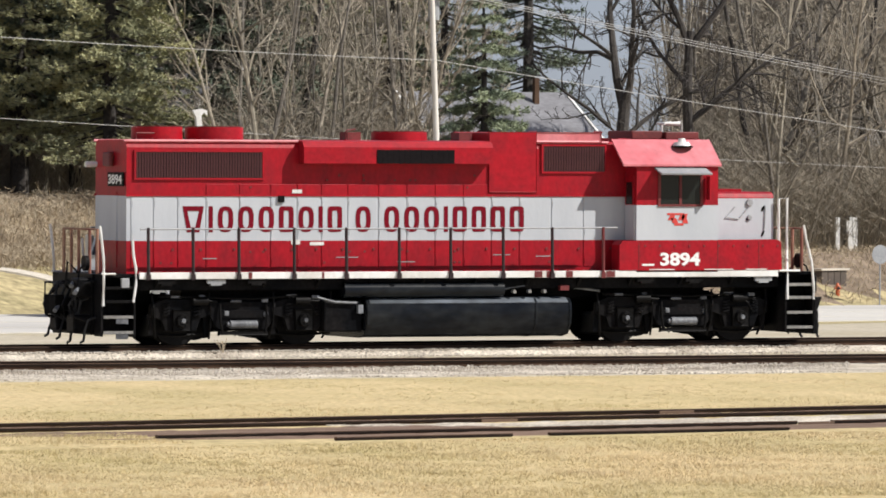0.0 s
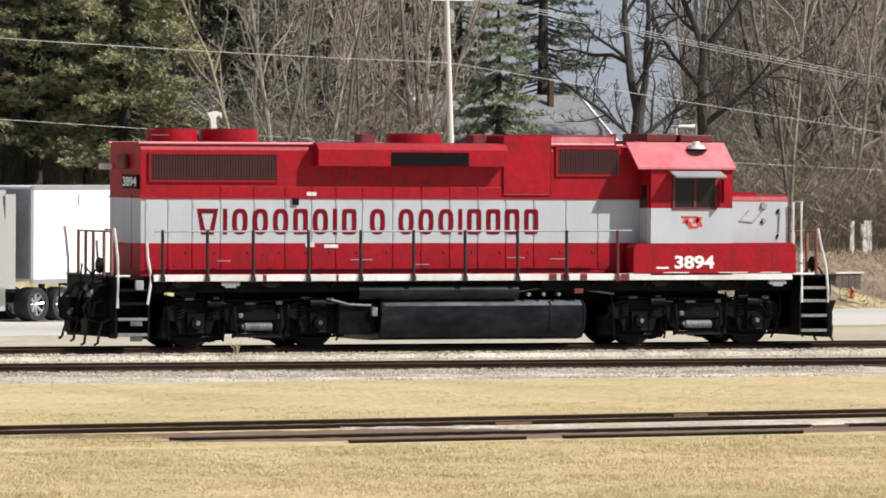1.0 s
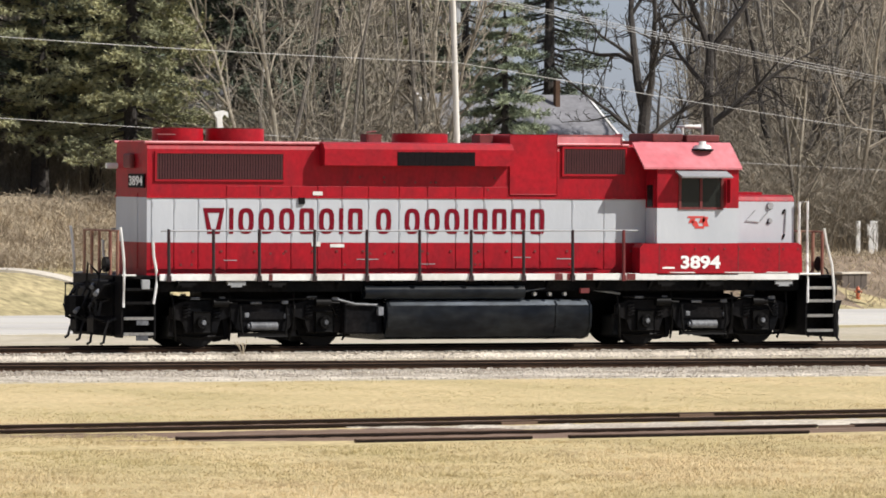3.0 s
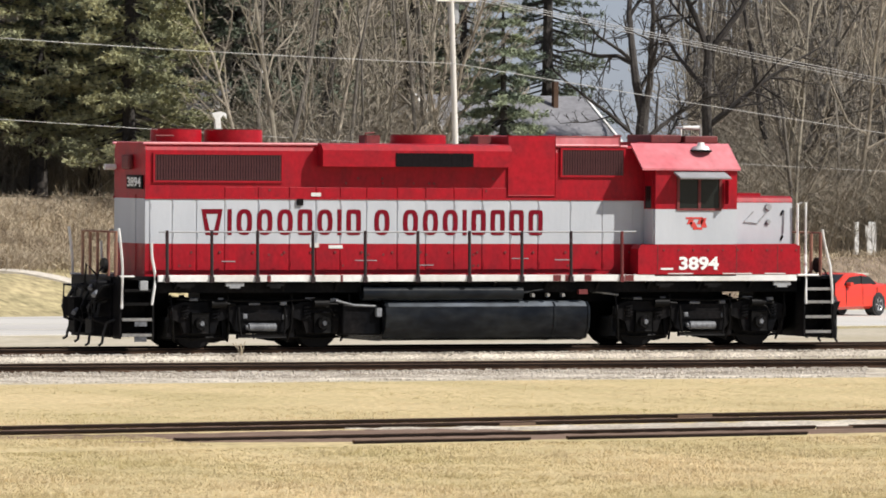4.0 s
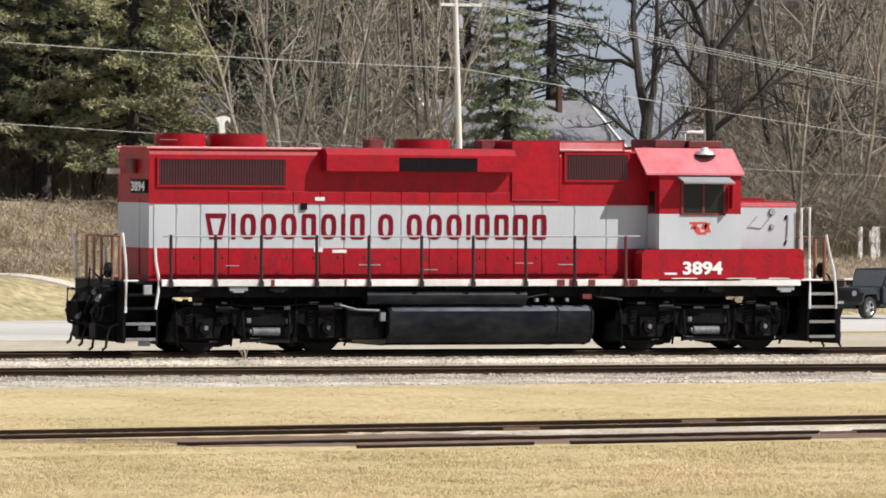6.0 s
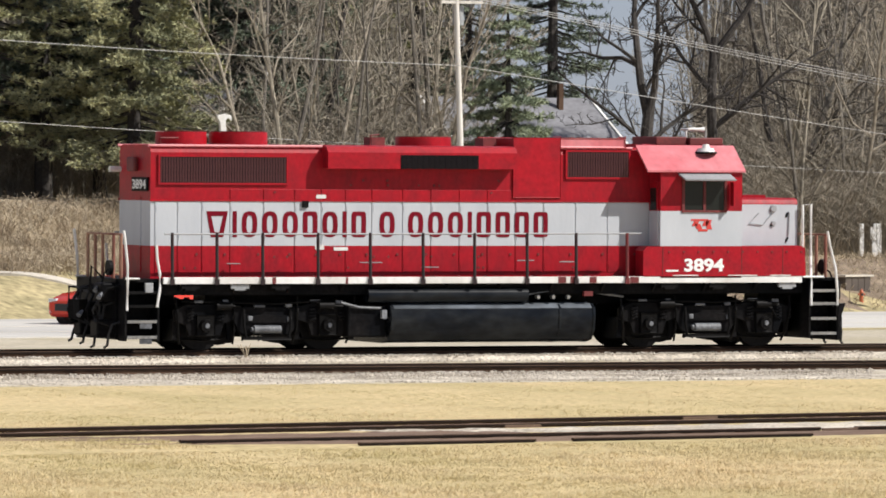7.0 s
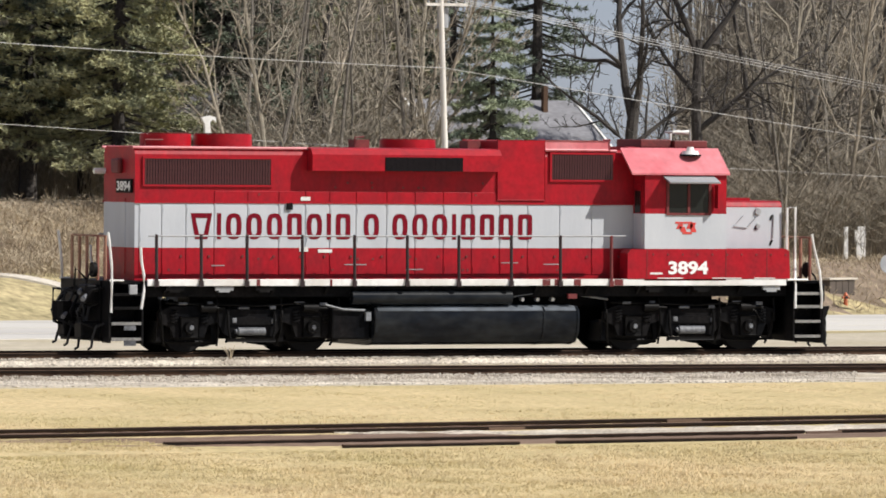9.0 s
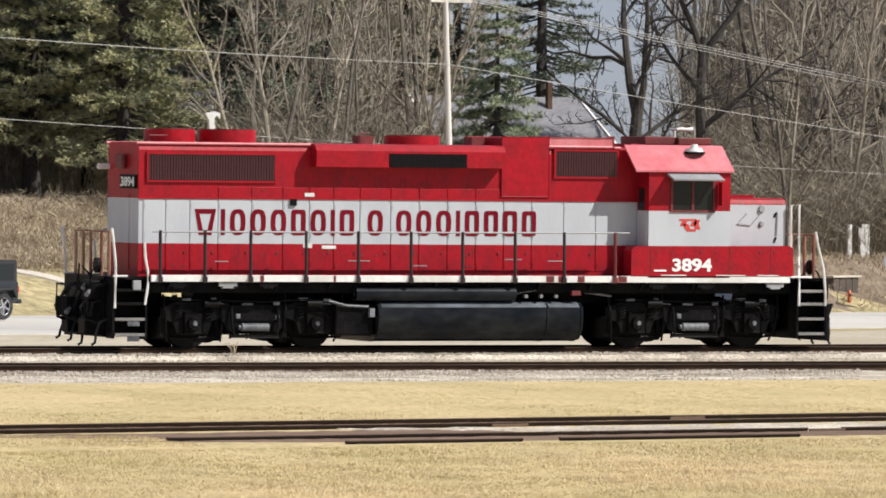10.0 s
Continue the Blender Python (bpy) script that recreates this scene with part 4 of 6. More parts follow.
    for s in (-1, 1):
        bm = bmesh.new()
        # thin strip added to draw the highlight along the tank top
        prism(bm, [(s * 1.10, .985), (s * 1.31, .962), (s * 1.432, .868), (s * 1.425, .858), (s * 1.30, .95), (s * 1.10, .972)], "x", -2.42, 2.14)
        part("tank_top_edge", bm, TANK_HIGHLIGHT, tank, "pale grey strip for the highlight on the dusty upper tank edge")
    boxed("fuel_gauge", (-2.68, -2.57, -1.40, -1.3, .66, .84), DUSTY_GLINT, tank)
    bm = bmesh.new()
    box(bm, -3.42, -2.55, -1.3, 1.3, .27, .92, .04)
    part("equipment_box", bm, BLACK, L)
    for s in (-1, 1):
        bm = bmesh.new()
        rod(bm, (-3.0, s * 1.3, 1.15), (.66, s * 1.3, 1.15), .16, seg=24)
        part("air_reservoir", bm, TANK, L, smooth=True)
        for pts in ([(-3.6, s * 1.35, 1.0), (-3.2, s * 1.36, .9), (-2.7, s * 1.36, .88)], [(.66, s * 1.25, 1.15), (1.2, s * 1.25, 1.22), (2.2, s * 1.2, 1.2), (3.0, s * 1.15, 1.1)]):
            bm = bmesh.new()
            pipe(bm, pts, .024)
            part("air_pipe", bm, DUSTY_GLINT, L)
        for x in (.9, 1.25, 1.6):
            bm = bmesh.new()
            rod(bm, (x, s * 1.3, 1.1), (x, s * 1.42, 1.1), .04, seg=10)
            part("valve", bm, STEEL, L)
        boxed("fuel_filler", (1.95, 2.15, s * 1.4 - .05, s * 1.4 + .05, 1.12, 1.22), RED_OLD, L)
    truck(-5.18, L)
    truck(4.98, L)
    return L


build_locomotive()


# ------------------------------------------------------------------ trees and brush
def tube_into(V, F, pts, radii, sides):
    base = len(V)
    for i, p in enumerate(pts):
        d = (pts[min(i + 1, len(pts) - 1)] - pts[max(i - 1, 0)]).normalized()
        a = d.orthogonal().normalized()
        b = d.cross(a)
        for k in range(sides):
            t = 2 * math.pi * k / sides
            V.append(p + (a * math.cos(t) + b * math.sin(t)) * radii[i])
    for i in range(len(pts) - 1):
        for k in range(sides):
            k2 = (k + 1) % sides
            F.append((base + i * sides + k, base + i * sides + k2, base + (i + 1) * sides + k2, base + (i + 1) * sides + k))


def grow(V, F, rng, p, d, length, r, level, last, spec):
    n = (5, 4, 3, 2)[level]
    pts, radii = [p.copy()], [r]
    q, dd = p.copy(), d.copy()
    for i in range(n):
        dd = (dd + Vector((rng.gauss(0, 1), rng.gauss(0, 1), rng.gauss(0, 1))) * spec["wiggle"] * (0.5 if level == 0 else 1) + Vector((0, 0, spec["up"] * (level > 0)))).normalized()
        q = q + dd * (length / n)
        pts.append(q.copy())
        radii.append(max(spec["thin"], r * (1 - 0.72 * (i + 1) / n)))
    tube_into(V, F, pts, radii, 7 if level == 0 else 5 if level == 1 else 3)
    if level == last:
        return
    kids = spec["kids"][level]
    for k in range(kids):
        f = spec["clear"] + (1 - spec["clear"]) * (k + rng.random()) / kids if level == 0 else 0.2 + 0.8 * (k + rng.random()) / kids
        i = min(int(f * n), n - 1)
        at = pts[i].lerp(pts[i + 1], f * n - i)
        ax = (pts[i + 1] - pts[i]).normalized()
        side = ax.orthogonal().normalized()
        side.rotate(Matrix.Rotation(rng.uniform(0, 6.283), 3, ax))
        out = (ax * rng.uniform(0.35, 0.95) + side * rng.uniform(0.6, 1.0)).normalized()
        rr = radii[i] * rng.uniform(0.45, 0.7)
        grow(V, F, rng, at, out, length * spec["ratio"] * rng.uniform(0.6, 1.15) * (1.25 - 0.6 * f), rr, level + 1, last, spec)


def bare_tree(seed, height, radius, kids, last, material, twig, label, clear=0.3, ratio=0.48, wiggle=0.16, up=0.10, thin=0.009):
    rng = random.Random(seed)
    spec = dict(kids=kids, clear=clear, ratio=ratio, wiggle=wiggle, up=up, thin=thin)
    t = tagged(new("bare_tree"), label, "tree", "leafless trees")
    V, F = [], []
    grow(V, F, rng, Vector((0, 0, -0.4)), Vector((rng.uniform(-.05, .05), rng.uniform(-.05, .05), 1)).normalized(), height, radius, 0, 0, spec)
    raw("trunk", V, F, material, t)
    V, F = [], []
    grow(V, F, random.Random(seed), Vector((0, 0, -0.4)), Vector((0.02, 0.01, 1)).normalized(), height, radius * 0.98, 0, last, spec)
    raw("crown", V, F, twig, t)
    return t


def sprays(V, F, rng, c, out, n, size, width):
    """A tuft of needle sprays: pointed blades that fan from a point, their flat sides up and outward."""
    face = out + Vector((0, 0, 0.9))
    for _ in range(n):
        d = (out + Vector((rng.gauss(0, .6), rng.gauss(0, .6), rng.gauss(.1, .4)))).normalized()
        s = d.cross(face + Vector((rng.gauss(0, .45), rng.gauss(0, .45), rng.gauss(0, .3)))).normalized() * width
        e = c + d * size * rng.uniform(.6, 1.2)
        b = len(V)
        V.extend((c - s, e, c + s + d * size * .25))
        F.append((b, b + 1, b + 2))


def conifer(seed, height, spread, needles, label, limbs, droop, per, size, width, low=0.06, power=0.9, gap=0.0, whorls=0, tuft=11, group="conifers"):
    """An evergreen: limbs in whorls or all round, each hung with tufts of needles."""
    rng = random.Random(seed)
    t = tagged(new("conifer_tree"), label, "tree", group)
    V, F = [], []
    tube_into(V, F, [Vector((0, 0, -.4)), Vector((0.05, 0, height * .5)), Vector((0, .05, height))], [height * .02, height * .013, .02], 8)
    NV, NF = [], []
    for k in range(limbs):
        f = low + (1 - low) * (k + rng.random()) / limbs
        if whorls:
            f = min(.995, (round(f * whorls) + rng.gauss(0, .09)) / whorls)
        if rng.random() < gap * (1 - f):
            continue
        a = rng.uniform(0, 6.283)
        L = spread * (1 - f) ** power * rng.uniform(.6, 1.2) + .2
        z = f * height
        d = Vector((math.cos(a), math.sin(a), 0))
        pts = [Vector((0, 0, z)) + d * L * u + Vector((0, 0, (-droop * u + .5 * droop * u * u) * L)) for u in (0, .35, .7, 1)]
        tube_into(V, F, pts, [.05, .035, .02, .01], 3)
        m = max(3, int(per * L))
        for j in range(m):
            u = .25 + .75 * ((j + rng.random()) / m) ** .75
            i = min(int(u * 3), 2)
            c = pts[i].lerp(pts[i + 1], u * 3 - i)
            c = c + Vector((rng.gauss(0, .16), rng.gauss(0, .16), rng.gauss(0, .07))) * (L * .3 + .3)
            sprays(NV, NF, rng, c, d * .7 + Vector((0, 0, -.2 * droop)), tuft, size * rng.uniform(.7, 1.2), width)
    raw("trunk", V, F, BARK_DARK, t)
    raw("crown", NV, NF, needles, t)
    return t


def oak(seed, leaders, height, radius, label, twig):
    """A large leafless tree that forks: leaders of (height of the fork, lean x, lean y, length, radius)."""
    rng = random.Random(seed)
    spec = dict(kids=(9, 6, 5), clear=.12, ratio=.44, wiggle=.2, up=.05, thin=.011)
    t = tagged(new("bare_tree"), label, "tree", "leafless trees")
    V, F = [], []
    pts = [Vector((.10 * math.sin(1.1 * k), .06 * math.cos(.9 * k), -.4 + (height + .4) * k / 6)) for k in range(7)]
    tube_into(V, F, pts, [radius * (1.35 if k == 0 else 1.12 - .07 * k) for k in range(7)], 9)
    raw("trunk", V, F, BARK_DARK, t)
    V, F = [], []
    for z, lx, ly, length, r in leaders:
        i = min(5, int(z / height * 6))
        grow(V, F, rng, pts[i].lerp(pts[i + 1], .5), Vector((lx, ly, 1)).normalized(), length, r, 0, 3, spec)
    raw("crown", V, F, twig, t)
    return t


def plant(first, places, rng, lo=.85, hi=1.15):
    """Sets the first tree at the first place and copies at the others."""
    for i, (x, y) in enumerate(places):
        m = Matrix.LocRotScale((x, y, ground_z(x, y)), Euler((0, 0, rng.uniform(0, 6.28))), Vector.Fill(3, rng.uniform(lo, hi)))
        if i == 0:
            first.matrix_basis = m
        else:
            o = copy_thing(first, m)
            o.matrix_basis = m


def column(u, y):
    """A place at depth y on a line that fans out over the woods; u from 0 to 16."""
    y += 1.6 * max(0.0, u - 3.0)
    return -54.77 + (y + 125.96) * math.tan(radians(19.30 + 0.5024 * u)), y


def build_woods():
    rng = random.Random(11)
    # evergreens
    plant(conifer(21, 17, 4.4, PINE, "tall dark green pine with drooping limbs", 240, .4, 11, .26, .028, .17, .5, .05, 0, 15), [column(-.7, 98), column(.75, 96), column(4.3, 97)], rng, 1.0, 1.12)
    plant(conifer(22, 14.5, 3.3, PINE_YELLOW, "sunlit yellowish green cedar", 270, .3, 13, .22, .028, .12, .42, .03, 0, 15), [column(2.35, 91)], rng, 1.0, 1.0)
    plant(conifer(28, 13.5, 2.8, PINE_YELLOW, "olive-green cedar in the shade of pines", 170, .3, 12, .22, .028, .15, .45, .05, 0, 14), [column(-.15, 93), column(1.75, 97)], rng, 1.0, 1.08)
    plant(conifer(23, 15, 2.6, PINE_YELLOW, "thin olive-green pine among bare trees", 90, .3, 8, .3, .035, .25, .6, .3), [column(7.35, 104), column(5.6, 112)], rng)
    plant(conifer(24, 10.4, 3.05, SPRUCE, "blue-green spruce with drooping whorls of limbs", 270, .5, 13, .22, .024, .03, .92, 0, 20, 14), [column(8.95, 78)], rng, 1, 1)
    plant(conifer(25, 14.5, 2.6, PINE, "dark distant pine behind a roof", 150, .35, 10, .26, .028, .12, .7, .1, 0, 13), [column(9.75, 104), column(8.25, 100)], rng)
    # two big forked trees
    a = oak(31, ((5.0, -.24, .1, 6.8, .19), (5.3, .32, -.1, 6.4, .16), (4.7, .95, .2, 4.4, .10), (4.3, -1.0, -.2, 4.4, .10), (3.6, 1.1, .5, 4.0, .08)), 5.8, .31, "large dark leafless tree forked into two leaders", BARK_DARK)
    plant(a, [column(11.45, 82)], rng, 1, 1)
    b = oak(33, ((7.3, -.2, .1, 5.2, .15), (7.4, .55, -.1, 5.2, .15), (5.4, 1.2, .1, 5.4, .12), (4.4, 1.3, -.2, 4.6, .09), (6.2, -.9, .2, 4.4, .10)), 8.2, .23, "dark leafless tree with limbs arching outward", BARK_DARK)
    plant(b, [column(12.6, 84)], rng, 1, 1)
    for o in (a, b):
        o.rotation_mode, o.rotation_euler = "XYZ", (0, 0, radians(-24))
    plant(bare_tree(32, 12, .17, (13, 7, 5), 3, BARK_DARK, BARK, "leafless tree with grey-brown twigs", .2, .44, .22, .1, .010), [column(14.1, 88), column(15.4, 92), column(5.3, 92), column(16.4, 86)], rng)
    kinds = [bare_tree(40 + k, h, r, kids, 3, BARK, tw, lab, cl, ra, .23, .13, .009)
             for k, (h, r, kids, tw, lab, cl, ra) in enumerate((
                 (11, .09, (15, 7, 5), BARK_PALE, "slender leafless tree with pale twigs", .1, .32),
                 (9, .07, (16, 7, 5), BARK_RED, "leafless sapling with brown twigs", .05, .36),
                 (12, .11, (14, 7, 6), BARK_RED, "leafless brown woodland tree on the slope", .16, .36),
                 (7, .055, (16, 7, 5), BARK_PALE, "leafless thorny shrub tree", .03, .38)))]
    spots = [[] for _ in kinds]
    for y, n in ((82, 13), (86, 17), (91, 19), (97, 20), (104, 22), (113, 22), (124, 22)):
        for i in range(n):
            u = 4.6 + 12.3 * (i + rng.random()) / n
            if 7.75 < u < 13.8 and (u < 12.0 or rng.random() < .62):
                continue
            if u > 11 and y < 85 and rng.random() < .5:
                continue
            spots[rng.randrange(4)].append(column(u, y + rng.uniform(-2.5, 2.5)))
    for u in (-1, 0.2, 1.5, 2.4, 3.0):
        spots[2].append(column(u, 106 + rng.uniform(-3, 10)))
    for first, places in zip(kinds, spots):
        plant(first, places, rng, .8, 1.3)


build_woods()


def brush(name, spots, count, h0, h1, radius, material, label, category, seed, thin=.006, lean=.35, forks=3):
    """Dry stems in tangled clumps."""
    rng = random.Random(seed)
    V, F = [], []
    for _ in range(count):
        cx, cy, w = rng.choice(spots)
        x, y = cx + rng.gauss(0, w), cy + rng.gauss(0, w * .7)
        z = ground_z(x, y) - .05
        h = rng.uniform(h0, h1)
        d = Vector((rng.gauss(0, lean), rng.gauss(0, lean), 1)).normalized()
        p = Vector((x, y, z))
        tip = p + d * h + Vector((rng.gauss(0, .2), rng.gauss(0, .2), -.1)) * h
        mid = p.lerp(tip, .5) + Vector((rng.gauss(0, .07), rng.gauss(0, .07), .08)) * h
        tube_into(V, F, [p, mid, tip], [radius, radius * .7, thin], 3)
        for _ in range(forks):
            q = mid.lerp(tip, rng.random())
            e = q + Vector((rng.gauss(0, .5), rng.gauss(0, .5), rng.uniform(.1, .7))) * h * .4
            tube_into(V, F, [q, e], [radius * .5, thin], 3)
    ob = raw(name, V, F, material)
    return tagged(ob, label, category, kind="stuff")


def along(u0, u1, ys, step=.5, w=.9):
    return [(*column(u, y), w) for y in ys for u in np.arange(u0, u1, step)]


def on_bank(s0, s1, vs, step=1.2, w=.8):
    return [(*on_road(s, v), w) for v in vs for s in np.arange(s0, s1, step) if s > 20 or v > path_v(s) + 1.7]


brush("dry_brush", on_bank(0, 32, (9.5, 11.5, 13.5, 15.5, 17.0, 18.5)), 9000, .25, .85, .0145, STRAW, "tangled straw-coloured dry brush on the bank", "brush", 51, .007, .5, 2)
brush("thicket", along(4.0, 7.9, (84, 88, 93, 99)) + along(12.6, 16.5, (84, 88, 93, 99)), 6800, 1.0, 3.4, .013, BARK_RED, "dense leafless brown undergrowth", "undergrowth", 52, .008, .3, 5)
brush("shade_thicket", along(-1.5, 3.2, (97, 101, 106, 112)), 2200, 1.2, 4.0, .018, BARK_RED, "leafless undergrowth beneath the pines", "undergrowth", 56, .008, .3, 5)
brush("pale_thicket", along(4.3, 8.0, (82, 86, 92)) + along(12.9, 16.5, (83, 88, 95)), 3200, 1.2, 4.6, .013, BARK_PALE, "pale leafless saplings", "undergrowth", 53, .008, .22, 5)
brush("roadside_brush", on_bank(34, 64, (13, 15.5, 18, 21)), 3800, .3, 1.3, .014, STRAW, "dry weeds and brush beside the road", "brush", 54, .007, .45, 2)


brush("verge_weeds", [(*on_road(q, v), .9) for v in (6.6, 8.0, 9.5, 11.0) for q in np.arange(40, 66, 1.2)], 3800, .08, .4, .013, STRAW, "short dry weeds on the road verge", "weeds", 57, .006, .6, 2)


def woodland_floor_wall():
    """Far woods on the rising ground: a great many thin stems."""
    rng = random.Random(61)
    V, F = [], []
    for _ in range(9500):
        y = rng.uniform(110, 185)
        u = rng.uniform(-1, 17)
        if 7.75 < u < 12.4 or (12 < u < 14 and rng.random() < .55):
            continue
        x, y = column(u, y)
        z = ground_z(x, y) - .1
        h = rng.uniform(4, 13)
        p, d = Vector((x, y, z)), Vector((rng.gauss(0, .1), rng.gauss(0, .1), 1))
        tube_into(V, F, [p, p + d * h], [rng.uniform(.03, .09), .015], 3)
        for _ in range(5):
            q = p + d * h * rng.uniform(.25, .95)
            e = q + Vector((rng.gauss(0, .6), rng.gauss(0, .6), rng.uniform(.2, .9))) * rng.uniform(.8, 2.6)
            tube_into(V, F, [q, e], [.022, .01], 3)
    ob = raw("far_woods", V, F, BARK_RED)
    tagged(ob, "distant leafless brown woodland on rising ground", "woods", kind="stuff")


woodland_floor_wall()


def grass_material():
    """Dormant grass: straw, tan and olive blades in drifting patches."""
    m = surface("dormant_grass_blades", (0.64, 0.52, 0.325), 0.9, var=0.12, fine=2.5, coarse=0.45, spec=0.1, stretch=(0.6, 0.25, 1), other=(0.50, 0.43, 0.23))
    n, l = m.node_tree.nodes, m.node_tree.links
    b = n["Principled BSDF"]
    base = b.inputs["Base Color"].links[0].from_socket
    geo = n.new("ShaderNodeNewGeometry")
    rng = n.new("ShaderNodeMapRange")
    rng.inputs["To Min"].default_value, rng.inputs["To Max"].default_value = 0.84, 1.16
    l.new(geo.outputs["Random Per Island"], rng.inputs["Value"])
    mul = n.new("ShaderNodeMix")
    mul.data_type, mul.blend_type = "RGBA", "MULTIPLY"
    mul.inputs["Factor"].default_value = 1.0
    l.new(base, mul.inputs["A"]), l.new(rng.outputs[0], mul.inputs["B"])
    l.new(mul.outputs["Result"], b.inputs["Base Color"])
    return m


def lawn_blades():
    """Short dormant grass in tufts over the lawn before the tracks."""
    rng = np.random.default_rng(7)
    tufts, per = 68000, 6
    y = np.concatenate((rng.uniform(-55, -37, tufts * 6 // 10), rng.uniform(-37, -13, tufts * 4 // 10)))
    x = -54.77 + (y + 125.96) * math.tan(radians(23.3)) + rng.uniform(-1, 1, len(y)) * (y + 125.96) * 0.088
    tall = rng.uniform(.4, 1.0, len(y)) * (1 + .45 * np.sin(x * 1.3 + 2 * np.sin(y * .8)) * np.sin(y * 1.7 + 1))
    x, y, tall = (np.repeat(q, per) for q in (x, y, tall))
    x, y = x + rng.normal(0, .035, len(x)), y + rng.normal(0, .035, len(y))
    d = y - near_line(x)
    ok = (d > 1.0) | (d < -5.35) | ((x < -21.5) & (d < -1.1))
    ok &= y < np.interp(x, np.arange(-90, 90, .3), [middle_line(q) + apron_edge(q) for q in np.arange(-90, 90, .3)]) + rng.normal(0, .12, len(x))
    x, y, d, tall = x[ok], y[ok], d[ok], tall[ok]
    n = len(x)
    z = -0.124 + 0.052 * np.clip((3.2 - d) / 2, 0, 1) * np.clip((d + 8.0) / 2, 0, 1)
    a = rng.uniform(0, 6.283, n)
    far = np.clip((y + 37) / 12, 0, 1)
    near_rail = np.clip(np.minimum(np.abs(d - 1.0), np.abs(d + 5.35)) / .8, .25, 1)
    h = tall * rng.uniform(.02, .055, n) * (1 - .55 * far) * near_rail
    w = rng.uniform(.004, .009, n)
    V = np.empty((n, 3, 3))
    V[:, 0] = np.stack((x - w * np.cos(a), y - w * np.sin(a), z - .004), 1)
    V[:, 1] = np.stack((x + w * np.cos(a), y + w * np.sin(a), z - .004), 1)
    V[:, 2] = np.stack((x + rng.normal(0, .022, n), y + rng.normal(0, .022, n), z + h), 1)
    me = bpy.data.meshes.new("grass")
    me.from_pydata(V.reshape(-1, 3), [], np.arange(3 * n).reshape(-1, 3).tolist())
    me.materials.append(grass_material())
    tagged(new("grass", me), "short dormant straw-yellow grass in tufts", "grass", kind="stuff")


lawn_blades()


def ballast_stones():
    """Loose crushed stone over the track beds and their shoulders."""
    rng = np.random.default_rng(12)
    n = 29000
    y = np.concatenate((rng.uniform(-16.2, -2.6, n * 7 // 10), rng.uniform(-2.6, 2.4, n * 3 // 10)))
    x = -54.77 + (y + 125.96) * math.tan(radians(23.3)) + rng.uniform(-1, 1, len(y)) * (y + 125.96) * 0.08
    mid = y - (-9.9 - 0.035 * (x + 8))
    rail_gap = np.minimum(np.abs(np.abs(mid) - .752), np.abs(np.abs(y) - .752))
    ok = (rail_gap > .14) & (((mid > -5.6) & (mid < 2.6)) | (np.abs(y) < 2.4) | (rng.random(len(y)) < .25))
    x, y, mid = x[ok], y[ok], mid[ok]
    on_bed = ((mid > -6) & (mid < 1.95)) | (np.abs(y) < 1.95)
    z = np.where(on_bed, -.112, -.215)
    r = rng.uniform(.016, .038, len(x))
    corners = np.array([(1, 0, 0), (0, 1, 0), (-1, 0, 0), (0, -1, 0), (0, 0, .8), (0, 0, -.8)], float)
    shape = corners[None] * rng.uniform(.6, 1.3, (len(x), 6, 1)) * r[:, None, None]
    turn = rng.uniform(0, 6.283, len(x))
    c, s = np.cos(turn)[:, None], np.sin(turn)[:, None]
    V = np.stack((shape[..., 0] * c - shape[..., 1] * s + x[:, None], shape[..., 0] * s + shape[..., 1] * c + y[:, None], shape[..., 2] + z[:, None]), 2)
    tri = np.array([(0, 1, 4), (1, 2, 4), (2, 3, 4), (3, 0, 4), (1, 0, 5), (2, 1, 5), (3, 2, 5), (0, 3, 5)])
    F = (np.arange(len(x))[:, None, None] * 6 + tri[None]).reshape(-1, 3)
    me = bpy.data.meshes.new("ballast_stones")
    me.from_pydata(V.reshape(-1, 3), [], F.tolist())
    m = surface("loose_crushed_stone", (0.52, 0.47, 0.40), 0.9, var=0.3, fine=9, coarse=0.6, spec=0.1, other=(0.27, 0.235, 0.19))
    me.materials.append(m)
    tagged(new("ballast_stones", me), "loose pale crushed stone beside the rails", "stones", kind="stuff")


ballast_stones()


# ------------------------------------------------------------------ utility pole and wires
def wire(name, a, b, sag, r, label):
    bm = bmesh.new()
    a, b = Vector(a), Vector(b)
    pts = [a.lerp(b, t) - Vector((0, 0, sag * 4 * t * (1 - t))) for t in np.linspace(0, 1, 17)]
    pipe(bm, pts, r, 6)
    return tagged(part(name, bm, WIRE), label, "wire", "overhead wires")


def build_pole():
    p = tagged(new("utility_pole"), "silvery leaning wooden utility pole with a crossarm", "utility pole")
    x, y = column(8.22, 74)
    z = ground_z(x, y)
    bm = bmesh.new()
    rod(bm, (x, y, z - .5), (x - .42, y, 9.75), .125, .095, 14)
    part("shaft", bm, POLE_WOOD, p, smooth=True)
    bm = bmesh.new()
    box(bm, x - 1.0, x + .6, y - .08, y + .02, 9.36, 9.46)
    part("crossarm", bm, POLE_WOOD, p)
    for dx in (-.9, -.6, .15, .5):
        bm = bmesh.new()
        rod(bm, (x + dx, y - .03, 9.46), (x + dx, y - .03, 9.60), .045, .03, 10)
        part("insulator", bm, GREY, p)
    bm = bmesh.new()
    rod(bm, (x - .2, y + .3, 8.6), (x - .2, y + .3, 9.3), .2, seg=16)
    part("transformer", bm, GREY, p)
    return x, y


